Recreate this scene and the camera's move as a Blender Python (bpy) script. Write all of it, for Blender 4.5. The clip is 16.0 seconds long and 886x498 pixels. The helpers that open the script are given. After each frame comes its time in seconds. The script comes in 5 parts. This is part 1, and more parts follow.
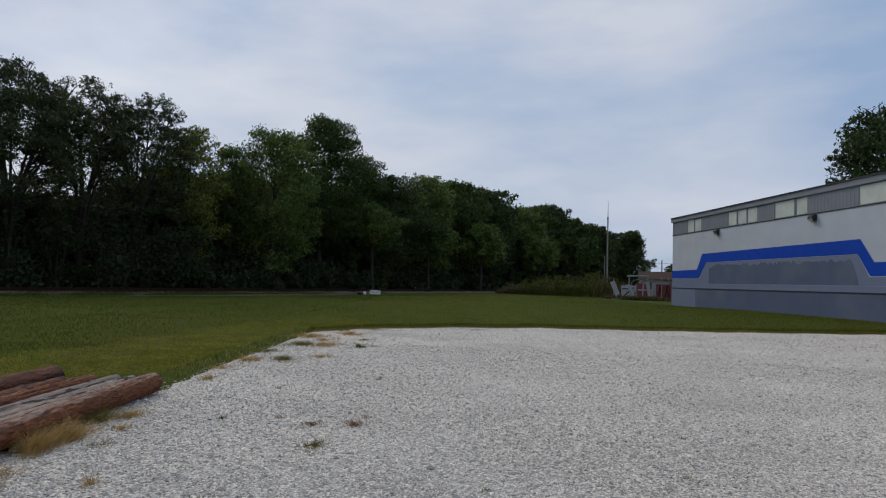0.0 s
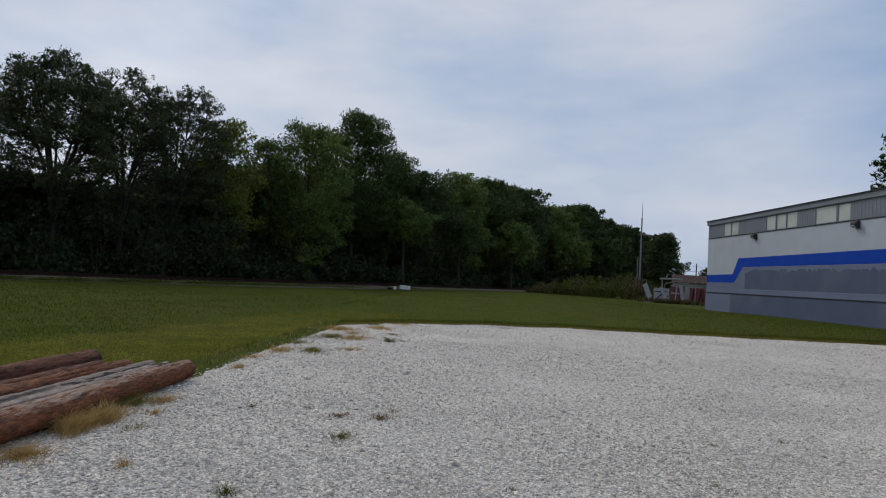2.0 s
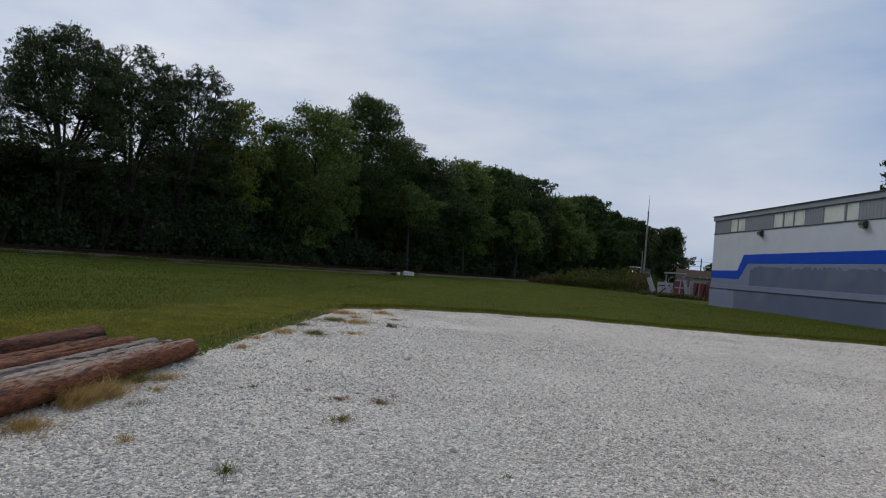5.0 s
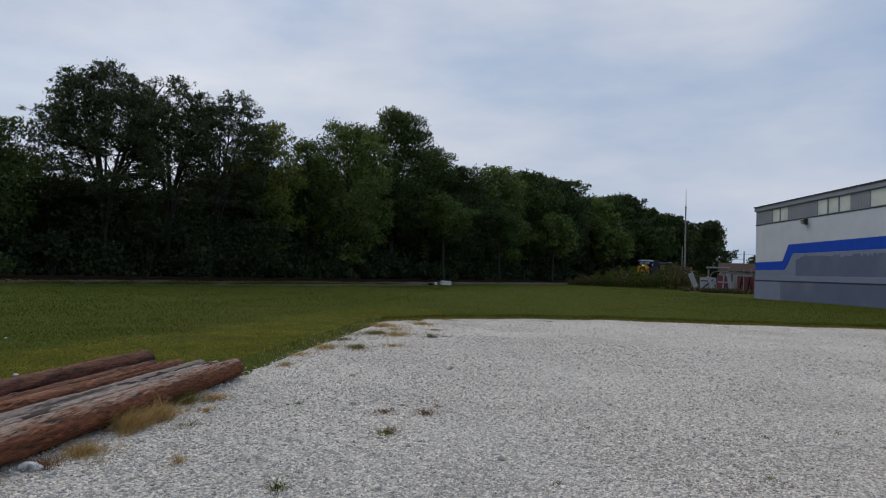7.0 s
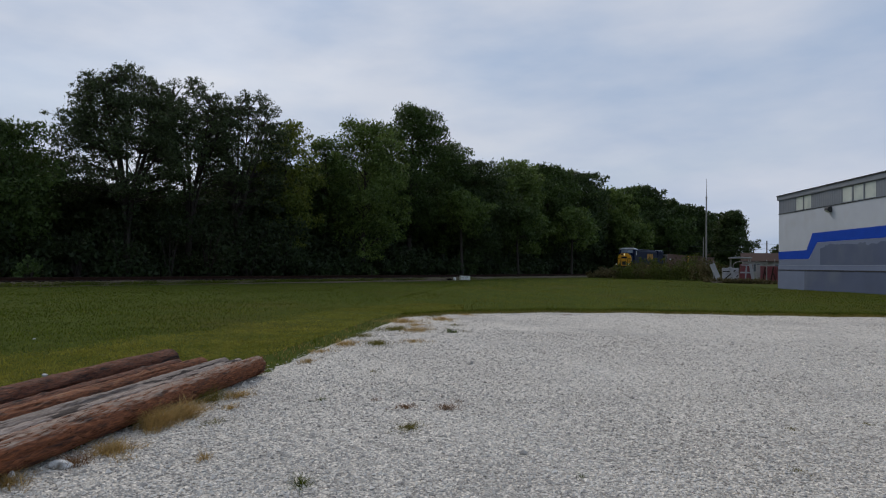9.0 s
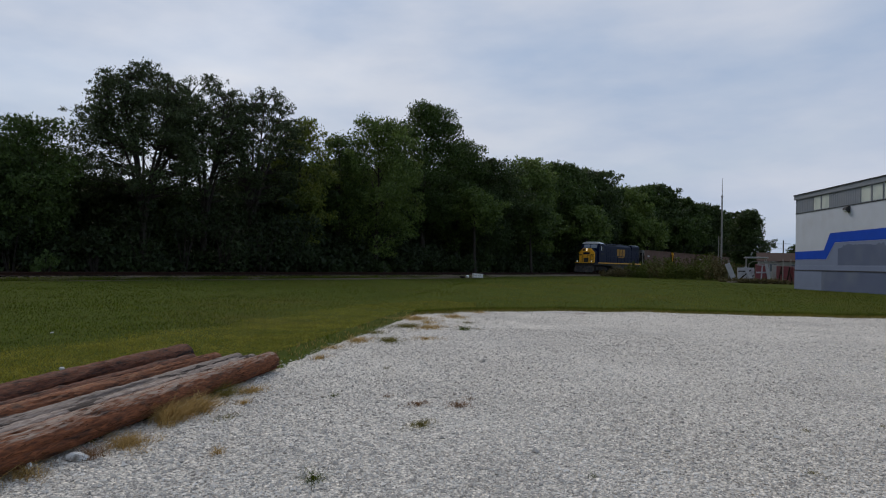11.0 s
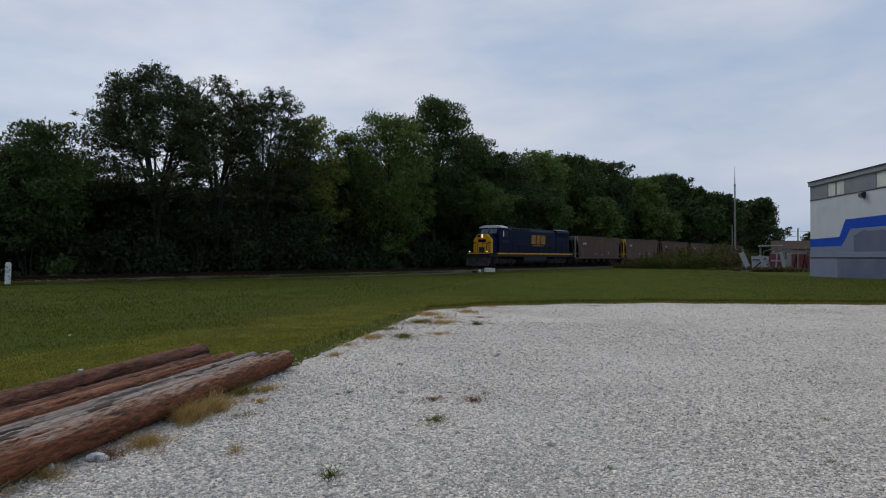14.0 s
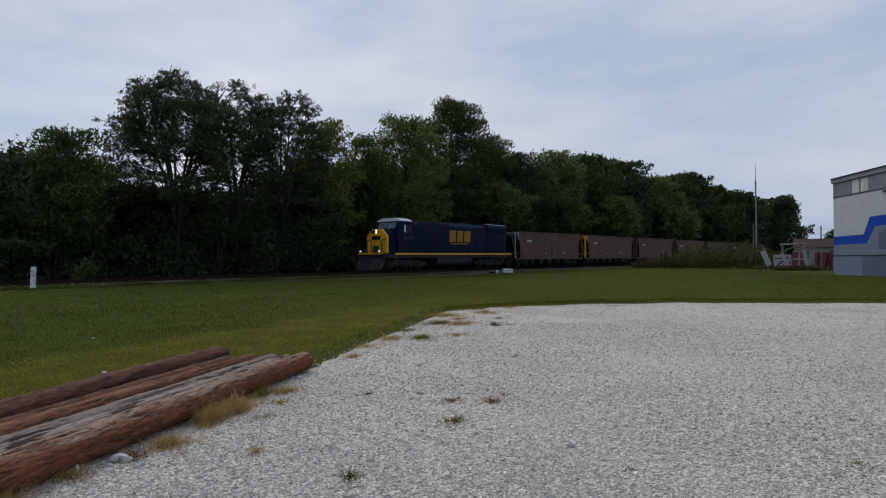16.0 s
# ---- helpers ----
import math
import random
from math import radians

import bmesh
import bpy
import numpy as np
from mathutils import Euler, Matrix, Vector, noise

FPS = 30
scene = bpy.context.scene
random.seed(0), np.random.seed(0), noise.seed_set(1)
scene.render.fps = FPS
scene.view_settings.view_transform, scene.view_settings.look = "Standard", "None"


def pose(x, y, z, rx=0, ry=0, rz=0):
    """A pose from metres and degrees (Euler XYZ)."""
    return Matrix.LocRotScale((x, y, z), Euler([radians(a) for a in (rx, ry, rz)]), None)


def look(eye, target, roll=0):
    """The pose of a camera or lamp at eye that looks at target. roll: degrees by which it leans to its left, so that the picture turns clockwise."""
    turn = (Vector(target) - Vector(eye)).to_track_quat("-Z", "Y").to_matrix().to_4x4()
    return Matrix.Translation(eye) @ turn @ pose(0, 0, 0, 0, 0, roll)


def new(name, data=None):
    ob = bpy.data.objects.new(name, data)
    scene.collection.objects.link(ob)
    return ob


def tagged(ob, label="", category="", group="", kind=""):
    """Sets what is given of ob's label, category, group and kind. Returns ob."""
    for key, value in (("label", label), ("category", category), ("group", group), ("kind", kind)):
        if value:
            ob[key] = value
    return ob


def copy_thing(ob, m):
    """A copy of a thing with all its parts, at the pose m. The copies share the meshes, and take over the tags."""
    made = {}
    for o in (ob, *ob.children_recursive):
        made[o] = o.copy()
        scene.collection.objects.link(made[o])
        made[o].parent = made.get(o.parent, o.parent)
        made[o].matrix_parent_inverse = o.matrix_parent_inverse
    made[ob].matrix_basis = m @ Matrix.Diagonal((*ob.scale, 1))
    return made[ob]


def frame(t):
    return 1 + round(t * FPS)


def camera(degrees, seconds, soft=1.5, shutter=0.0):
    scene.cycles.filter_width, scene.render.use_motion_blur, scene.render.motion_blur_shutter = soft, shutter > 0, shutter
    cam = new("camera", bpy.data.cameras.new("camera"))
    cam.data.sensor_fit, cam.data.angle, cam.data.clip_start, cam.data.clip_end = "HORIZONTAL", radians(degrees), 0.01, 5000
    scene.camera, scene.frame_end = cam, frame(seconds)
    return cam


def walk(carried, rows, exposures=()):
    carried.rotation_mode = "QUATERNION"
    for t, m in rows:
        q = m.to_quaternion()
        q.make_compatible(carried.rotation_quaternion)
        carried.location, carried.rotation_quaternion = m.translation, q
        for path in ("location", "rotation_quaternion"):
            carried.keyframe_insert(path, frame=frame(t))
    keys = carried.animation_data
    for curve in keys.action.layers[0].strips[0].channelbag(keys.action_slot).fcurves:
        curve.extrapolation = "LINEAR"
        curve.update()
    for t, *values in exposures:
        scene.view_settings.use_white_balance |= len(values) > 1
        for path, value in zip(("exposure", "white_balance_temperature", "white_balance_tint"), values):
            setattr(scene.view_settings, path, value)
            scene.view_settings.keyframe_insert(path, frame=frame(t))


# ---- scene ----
cam = camera(69.19, 16.0, soft=1.1)
PATH = [
    (0.0, pose(0, 0, 1.6, 92.900, -1.650, -0.084)),
    (0.5, pose(0, 0, 1.6, 93.191, -2.256, -0.193)),
    (1.0, pose(0, 0, 1.6, 92.813, -2.090, 0.121)),
    (1.5, pose(0, 0, 1.6, 92.414, -1.543, 1.938)),
    (2.0, pose(0, 0, 1.6, 92.497, -3.329, 2.590)),
    (2.5, pose(0, 0, 1.6, 91.931, -2.865, 2.959)),
    (3.0, pose(0, 0, 1.6, 91.769, -3.324, 3.474)),
    (3.5, pose(0, 0, 1.6, 91.844, -3.754, 3.724)),
    (4.0, pose(0, 0, 1.6, 92.409, -5.269, 3.000)),
    (4.2, pose(0, 0, 1.6, 92.221, -5.387, 2.580)),
    (6.3, pose(0, 0, 1.6, 90.889, -3.053, 5.194)),
    (6.5, pose(0, 0, 1.6, 91.041, -2.396, 5.563)),
    (7.0, pose(0, 0, 1.6, 91.890, -1.878, 6.213)),
    (7.5, pose(0, 0, 1.6, 91.677, -2.141, 6.397)),
    (8.0, pose(0, 0, 1.6, 91.363, -1.385, 6.761)),
    (8.5, pose(0, 0, 1.6, 91.377, -1.109, 7.415)),
    (9.0, pose(0, 0, 1.6, 91.418, -0.899, 7.885)),
    (9.5, pose(0, 0, 1.6, 91.243, -1.018, 8.470)),
    (12.0, pose(0, 0, 1.6, 91.195, -1.261, 9.239)),
    (12.5, pose(0, 0, 1.6, 91.289, -1.099, 9.501)),
    (13.0, pose(0, 0, 1.6, 91.096, -0.638, 9.687)),
    (13.5, pose(0, 0, 1.6, 90.967, -0.137, 9.940)),
    (14.0, pose(0, 0, 1.6, 90.738, -0.089, 10.076)),
    (14.5, pose(0, 0, 1.6, 90.753, -0.115, 10.149)),
    (15.0, pose(0, 0, 1.6, 91.053, -0.441, 10.515)),
    (15.5, pose(0, 0, 1.6, 91.008, -0.200, 11.106)),
    (16.0, pose(0, 0, 1.6, 90.840, 0.376, 11.640)),
]
walk(cam, PATH)

# ---- world, sun ----
SUN_EL, SUN_AZ = 42.0, -35.0      # degrees; azimuth counted to the right of +y
world = bpy.data.worlds.new("overcast_sky")
scene.world = world
world.use_nodes = True
wn, wl = world.node_tree.nodes, world.node_tree.links
bg = wn["Background"]
sky = wn.new("ShaderNodeTexSky")
sky.sky_type, sky.sun_disc = "NISHITA", False
sky.sun_elevation, sky.sun_rotation = radians(SUN_EL), radians(SUN_AZ)
sky.air_density, sky.dust_density = 1.2, 2.0
co = wn.new("ShaderNodeTexCoord")
mp = wn.new("ShaderNodeMapping")
mp.inputs["Scale"].default_value = (1.0, 1.0, 3.2)
mp.inputs["Rotation"].default_value = (0.10, -0.16, 0.5)
n1 = wn.new("ShaderNodeTexNoise")
n1.inputs["Scale"].default_value, n1.inputs["Detail"].default_value, n1.inputs["Roughness"].default_value = 1.5, 7.0, 0.5
n1.inputs["Distortion"].default_value = 0.5
rmp = wn.new("ShaderNodeValToRGB")
rmp.color_ramp.elements[0].position, rmp.color_ramp.elements[0].color = 0.36, (0.78, 0.78, 0.78, 1)
rmp.color_ramp.elements[1].position, rmp.color_ramp.elements[1].color = 0.60, (1.0, 1.0, 1.0, 1)
n2 = wn.new("ShaderNodeTexNoise")
n2.inputs["Scale"].default_value, n2.inputs["Detail"].default_value = 1.6, 7.0
rmp2 = wn.new("ShaderNodeValToRGB")
rmp2.color_ramp.elements[0].position, rmp2.color_ramp.elements[0].color = 0.38, (2.9, 3.95, 5.75, 1)
rmp2.color_ramp.elements[1].position, rmp2.color_ramp.elements[1].color = 0.6, (5.5, 5.9, 6.8, 1)
mixc = wn.new("ShaderNodeMix")
mixc.data_type = "RGBA"
wl.new(co.outputs["Generated"], mp.inputs["Vector"])
for nn in (n1, n2):
    wl.new(mp.outputs["Vector"], nn.inputs["Vector"])
wl.new(n1.outputs["Fac"], rmp.inputs["Fac"])
sxyz = wn.new("ShaderNodeSeparateXYZ")
thin = wn.new("ShaderNodeMapRange")          # the cloud is bluer away from the sun's side
thin.inputs["From Min"].default_value, thin.inputs["From Max"].default_value = -0.25, 0.65
thin.inputs["To Min"].default_value, thin.inputs["To Max"].default_value = 1.08, 0.78
wl.new(co.outputs["Generated"], sxyz.inputs[0])
wl.new(sxyz.outputs["X"], thin.inputs["Value"])
fmul = wn.new("ShaderNodeMath")
fmul.operation = "MULTIPLY"
wl.new(fmul.outputs[0], rmp2.inputs["Fac"])
wl.new(n2.outputs["Fac"], fmul.inputs[0])
wl.new(thin.outputs["Result"], fmul.inputs[1])
wl.new(rmp.outputs["Color"], mixc.inputs[0])
wl.new(sky.outputs["Color"], mixc.inputs[6])
wl.new(rmp2.outputs["Color"], mixc.inputs[7])
wl.new(mixc.outputs[2], bg.inputs["Color"])
bg.inputs["Strength"].default_value = 0.105

sun_data = bpy.data.lights.new("sun", "SUN")
sun_data.energy, sun_data.angle, sun_data.color = 1.15, radians(22), (1.0, 0.90, 0.76)
sun = new("sun", sun_data)
ea, ee = radians(SUN_AZ), radians(SUN_EL)
sun.matrix_world = look((60 * math.sin(ea) * math.cos(ee), 60 * math.cos(ea) * math.cos(ee), 60 * math.sin(ee)), (0, 0, 0))
scene.view_settings.exposure = 0.0


# ---- materials ----
def mat(name, c1, c2=None, rough=0.8, metal=0.0, scale=6.0, detail=6.0, bump=0.0, bump_scale=40.0, stain=None, stain_scale=0.7,
        stain_at=(0.5, 0.68), streak=None, island=0.0, per_object=0.0, coords="Object", spec=0.35):
    """A procedural surface: two colours mixed by noise, wide stains, fine bump, and variation by island or by object."""
    m = bpy.data.materials.new(name)
    m.use_nodes = True
    nt = m.node_tree
    N, K = nt.nodes, nt.links
    b = N["Principled BSDF"]
    b.inputs["Roughness"].default_value, b.inputs["Metallic"].default_value = rough, metal
    b.inputs["Specular IOR Level"].default_value = spec
    tc = N.new("ShaderNodeTexCoord")
    vec = tc.outputs[coords]
    if streak:
        mm = N.new("ShaderNodeMapping")
        mm.inputs["Scale"].default_value = streak
        K.new(vec, mm.inputs["Vector"])
        vec = mm.outputs["Vector"]

    def rgb(c):
        return (*c, 1.0)

    def mix(fac, a, c):
        x = N.new("ShaderNodeMix")
        x.data_type = "RGBA"
        for sock, v in ((x.inputs[0], fac), (x.inputs[6], a), (x.inputs[7], c)):
            if isinstance(v, bpy.types.NodeSocket):
                K.new(v, sock)
            else:
                sock.default_value = v
        return x.outputs[2]

    def noisy(sc, lo, hi, v=vec, det=detail):
        n = N.new("ShaderNodeTexNoise")
        n.inputs["Scale"].default_value, n.inputs["Detail"].default_value = sc, det
        K.new(v, n.inputs["Vector"])
        r = N.new("ShaderNodeMapRange")
        r.inputs["From Min"].default_value, r.inputs["From Max"].default_value = lo, hi
        K.new(n.outputs["Fac"], r.inputs["Value"])
        return r.outputs["Result"]

    col = mix(noisy(scale, 0.3, 0.7), rgb(c1), rgb(c2 or tuple(0.8 * v for v in c1)))
    if stain:
        col = mix(noisy(stain_scale, stain_at[0], stain_at[1], vec if streak else tc.outputs[coords]), col, rgb(stain))
    if island or per_object:
        src = N.new("ShaderNodeNewGeometry").outputs["Random Per Island"] if island else N.new("ShaderNodeObjectInfo").outputs["Random"]
        r = N.new("ShaderNodeMapRange")
        amount = island or per_object
        r.inputs["To Min"].default_value, r.inputs["To Max"].default_value = 1 - amount, 1 + amount
        K.new(src, r.inputs["Value"])
        h = N.new("ShaderNodeHueSaturation")
        K.new(r.outputs["Result"], h.inputs["Value"])
        K.new(col, h.inputs["Color"])
        col = h.outputs["Color"]
    K.new(col, b.inputs["Base Color"])
    if bump:
        n = N.new("ShaderNodeTexNoise")
        n.inputs["Scale"].default_value, n.inputs["Detail"].default_value = bump_scale, 8.0
        K.new(vec, n.inputs["Vector"])
        bp = N.new("ShaderNodeBump")
        bp.inputs["Strength"].default_value, bp.inputs["Distance"].default_value = bump, 0.02
        K.new(n.outputs["Fac"], bp.inputs["Height"])
        K.new(bp.outputs["Normal"], b.inputs["Normal"])
    return m


def leafy(name, c1, c2, amount=0.35, spec=0.25, scale=0.35):
    """Leaves: diffuse and a little light let through."""
    m = mat(name, c1, c2, rough=0.55, scale=scale, detail=3, island=amount, coords="Object", spec=spec)
    N, K = m.node_tree.nodes, m.node_tree.links
    b = N["Principled BSDF"]
    t = N.new("ShaderNodeBsdfTranslucent")
    K.new(b.inputs["Base Color"].links[0].from_socket, t.inputs["Color"])
    x = N.new("ShaderNodeMixShader")
    x.inputs["Fac"].default_value = 0.28
    K.new(b.outputs[0], x.inputs[1])
    K.new(t.outputs[0], x.inputs[2])
    K.new(x.outputs[0], N["Material Output"].inputs["Surface"])
    return m


def gravel_material():
    """Crushed limestone: cells of stones in pale greys over darker gaps, with dusty and damp patches."""
    m = mat("crushed_limestone", (0.80, 0.735, 0.645), (0.69, 0.632, 0.555), rough=0.95, scale=0.5, stain=(0.55, 0.505, 0.45), stain_scale=0.35, stain_at=(0.52, 0.75), spec=0.2)
    N, K = m.node_tree.nodes, m.node_tree.links
    b = N["Principled BSDF"]
    src = b.inputs["Base Color"].links[0].from_socket
    tc = N["Texture Coordinate"]
    v = N.new("ShaderNodeTexVoronoi")
    v.inputs["Scale"].default_value, v.inputs["Randomness"].default_value = 40.0, 1.0
    K.new(tc.outputs["Object"], v.inputs["Vector"])
    sep = N.new("ShaderNodeSeparateColor")
    K.new(v.outputs["Color"], sep.inputs["Color"])
    r = N.new("ShaderNodeMapRange")
    r.inputs["To Min"].default_value, r.inputs["To Max"].default_value = 0.74, 1.3
    K.new(sep.outputs["Red"], r.inputs["Value"])
    gap = N.new("ShaderNodeMapRange")
    gap.inputs["From Min"].default_value, gap.inputs["From Max"].default_value = 0.25, 0.75
    gap.inputs["To Min"].default_value, gap.inputs["To Max"].default_value = 1.0, 0.55
    K.new(v.outputs["Distance"], gap.inputs["Value"])
    mul = N.new("ShaderNodeMath")
    mul.operation = "MULTIPLY"
    K.new(r.outputs["Result"], mul.inputs[0])
    K.new(gap.outputs["Result"], mul.inputs[1])
    h = N.new("ShaderNodeHueSaturation")
    K.new(mul.outputs[0], h.inputs["Value"])
    K.new(src, h.inputs["Color"])
    K.new(h.outputs["Color"], b.inputs["Base Color"])
    bp = N.new("ShaderNodeBump")
    bp.inputs["Strength"].default_value, bp.inputs["Distance"].default_value = 0.8, 0.02
    bp.invert = True
    K.new(v.outputs["Distance"], bp.inputs["Height"])
    K.new(bp.outputs["Normal"], b.inputs["Normal"])
    return m


M_GRAVEL = gravel_material()
M_STONE = mat("limestone_chip", (0.67, 0.615, 0.54), (0.44, 0.40, 0.352), rough=0.92, scale=9, island=0.4, stain=(0.76, 0.705, 0.63), stain_scale=0.28, stain_at=(0.48, 0.72), bump=0.3, spec=0.2)
M_LAWN = mat("lawn_soil", (0.068, 0.084, 0.013), (0.042, 0.057, 0.009), rough=0.95, scale=2.2, bump=0.8, bump_scale=22, stain=(0.072, 0.066, 0.014), stain_scale=0.16, stain_at=(0.5, 0.72), spec=0.03)
M_BLADE = leafy("grass_blade", (0.092, 0.115, 0.009), (0.045, 0.066, 0.005), 0.5, 0.05, 0.7)
M_MOWN = leafy("mown_grass_blade", (0.33, 0.285, 0.045), (0.19, 0.19, 0.026), 0.3, 0.05, 1.1)
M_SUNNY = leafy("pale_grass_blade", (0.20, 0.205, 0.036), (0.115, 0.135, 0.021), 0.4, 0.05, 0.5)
M_BLADE_DRY = leafy("dry_grass_blade", (0.20, 0.165, 0.04), (0.12, 0.115, 0.025), 0.4, 0.06)
M_STRAW = leafy("straw", (0.50, 0.33, 0.125), (0.32, 0.22, 0.08), 0.5, 0.08)
M_RUST_WEED = leafy("rusty_weed", (0.25, 0.12, 0.06), (0.17, 0.115, 0.055), 0.4, 0.08)
M_LEAF = [leafy("leaf_dark", (0.038, 0.06, 0.017), (0.055, 0.082, 0.023)), leafy("leaf_mid", (0.068, 0.104, 0.022), (0.043, 0.072, 0.016)),
          leafy("leaf_light", (0.125, 0.172, 0.036), (0.072, 0.112, 0.024)), leafy("leaf_yellow", (0.165, 0.185, 0.028), (0.085, 0.12, 0.022))]
M_OPEN = leafy("open_crown_leaf", (0.064, 0.084, 0.030), (0.042, 0.060, 0.023), 0.45, 0.25)
M_WEEDLEAF = leafy("weed_leaf", (0.098, 0.115, 0.022), (0.058, 0.075, 0.016), 0.45, 0.1)
M_WEED_DRY = leafy("dry_weed", (0.125, 0.098, 0.045), (0.075, 0.066, 0.03), 0.45, 0.08)
# darker than real leaves: the shade under the crowns is in this colour
M_THICKET_SHADE = leafy("shaded_thicket_leaf", (0.022, 0.034, 0.011), (0.032, 0.05, 0.015), 0.4)
M_BARK = mat("bark", (0.05, 0.041, 0.032), (0.03, 0.024, 0.019), rough=0.95, scale=5, bump=0.8, bump_scale=18, streak=(3, 3, 0.6))
M_WHITE = mat("white_wall_paint", (0.495, 0.53, 0.595), (0.45, 0.483, 0.545), rough=0.7, scale=0.8, stain=(0.42, 0.437, 0.47), stain_scale=0.5, stain_at=(0.56, 0.8), bump=0.25, bump_scale=14)
M_BLUE = mat("blue_wall_paint", (0.006, 0.062, 0.45), (0.005, 0.052, 0.38), rough=0.7, scale=1.2, bump=0.2, bump_scale=14, spec=0.12)
M_GREY = mat("grey_wall_paint", (0.088, 0.114, 0.19), (0.077, 0.10, 0.168), rough=0.7, scale=0.7, stain=(0.115, 0.138, 0.195), stain_scale=0.4, stain_at=(0.5, 0.7), bump=0.25, bump_scale=14)
M_GREY_PALE = mat("pale_grey_wall_paint", (0.165, 0.203, 0.30), (0.147, 0.182, 0.272), rough=0.7, scale=0.9, bump=0.25, bump_scale=14)
M_METAL = mat("grey_sheet_metal", (0.215, 0.238, 0.275), (0.19, 0.21, 0.245), rough=0.5, metal=0.1, scale=1.5, stain=(0.22, 0.235, 0.26), stain_scale=0.8)
M_DARKTRIM = mat("dark_trim", (0.035, 0.037, 0.04), (0.025, 0.026, 0.03), rough=0.6)
M_PANE = mat("fibreglass_pane", (0.62, 0.66, 0.60), (0.54, 0.58, 0.54), rough=0.35, scale=1.0, stain=(0.47, 0.52, 0.49), stain_scale=0.9)
M_LOG = mat("red_brown_pole_wood", (0.30, 0.105, 0.042), (0.085, 0.031, 0.016), rough=0.85, scale=5.5, streak=(11, 1.9, 11), bump=1.0, bump_scale=9, stain=(0.05, 0.024, 0.016), stain_scale=1.5, stain_at=(0.54, 0.68), per_object=0.22)
M_LOG_GREY = mat("weathered_grey_pole_wood", (0.40, 0.33, 0.285), (0.16, 0.112, 0.085), rough=0.9, scale=5.5, streak=(11, 1.5, 11), bump=1.0, bump_scale=9, stain=(0.05, 0.036, 0.03), stain_scale=1.2, stain_at=(0.55, 0.59), per_object=0.15)


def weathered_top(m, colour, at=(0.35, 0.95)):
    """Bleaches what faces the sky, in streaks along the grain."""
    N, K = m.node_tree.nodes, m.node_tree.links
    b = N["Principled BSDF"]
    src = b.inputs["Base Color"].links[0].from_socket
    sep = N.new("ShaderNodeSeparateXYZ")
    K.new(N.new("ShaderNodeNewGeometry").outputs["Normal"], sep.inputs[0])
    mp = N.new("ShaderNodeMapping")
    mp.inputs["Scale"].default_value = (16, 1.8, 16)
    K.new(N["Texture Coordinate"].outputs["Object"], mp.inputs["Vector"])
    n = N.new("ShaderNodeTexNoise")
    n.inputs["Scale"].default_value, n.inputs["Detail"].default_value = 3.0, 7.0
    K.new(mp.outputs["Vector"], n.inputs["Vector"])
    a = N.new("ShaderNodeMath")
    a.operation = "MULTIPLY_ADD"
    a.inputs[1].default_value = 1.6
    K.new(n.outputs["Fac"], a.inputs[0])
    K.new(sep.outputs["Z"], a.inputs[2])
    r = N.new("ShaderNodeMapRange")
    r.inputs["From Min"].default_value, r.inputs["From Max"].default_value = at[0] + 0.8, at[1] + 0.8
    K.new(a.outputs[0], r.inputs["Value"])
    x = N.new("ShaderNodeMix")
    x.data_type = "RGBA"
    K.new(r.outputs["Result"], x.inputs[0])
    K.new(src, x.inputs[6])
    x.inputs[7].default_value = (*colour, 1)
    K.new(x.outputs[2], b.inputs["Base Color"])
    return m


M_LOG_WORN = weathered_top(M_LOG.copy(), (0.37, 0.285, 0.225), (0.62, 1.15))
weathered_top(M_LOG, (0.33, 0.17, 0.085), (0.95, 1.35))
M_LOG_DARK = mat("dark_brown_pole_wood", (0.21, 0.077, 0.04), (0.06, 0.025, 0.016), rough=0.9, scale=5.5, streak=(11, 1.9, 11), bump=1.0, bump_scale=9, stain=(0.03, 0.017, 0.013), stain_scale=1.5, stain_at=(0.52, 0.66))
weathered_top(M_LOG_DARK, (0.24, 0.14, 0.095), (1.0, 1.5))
M_FIBRE = mat("bark_fibre", (0.24, 0.10, 0.05), (0.13, 0.055, 0.03), rough=0.95, scale=3, island=0.5, spec=0.05)
M_LOG_END = mat("cut_wood", (0.30, 0.20, 0.12), (0.19, 0.115, 0.07), rough=0.9, scale=14, bump=0.5)
M_RAIL = mat("rusty_rail_steel", (0.040, 0.017, 0.011), (0.022, 0.011, 0.008), rough=0.85, metal=0.0, scale=7, spec=0.1)
M_RAILTOP = mat("worn_rail_head", (0.055, 0.03, 0.022), (0.035, 0.02, 0.015), rough=0.75, scale=4, spec=0.12)
M_TIE = mat("creosoted_tie", (0.04, 0.03, 0.024), (0.024, 0.018, 0.015), rough=0.95, scale=6, bump=0.6, per_object=0.3, spec=0.05)
M_BALLAST = mat("ballast", (0.175, 0.14, 0.105), (0.065, 0.05, 0.037), rough=1.0, scale=16, detail=8, bump=1.0, bump_scale=22, stain=(0.085, 0.078, 0.03), stain_scale=0.35, spec=0.05)
M_CONC = mat("white_concrete", (0.72, 0.71, 0.68), (0.58, 0.57, 0.54), rough=0.85, scale=7, stain=(0.17, 0.15, 0.12), stain_scale=7, stain_at=(0.54, 0.66), bump=0.4)


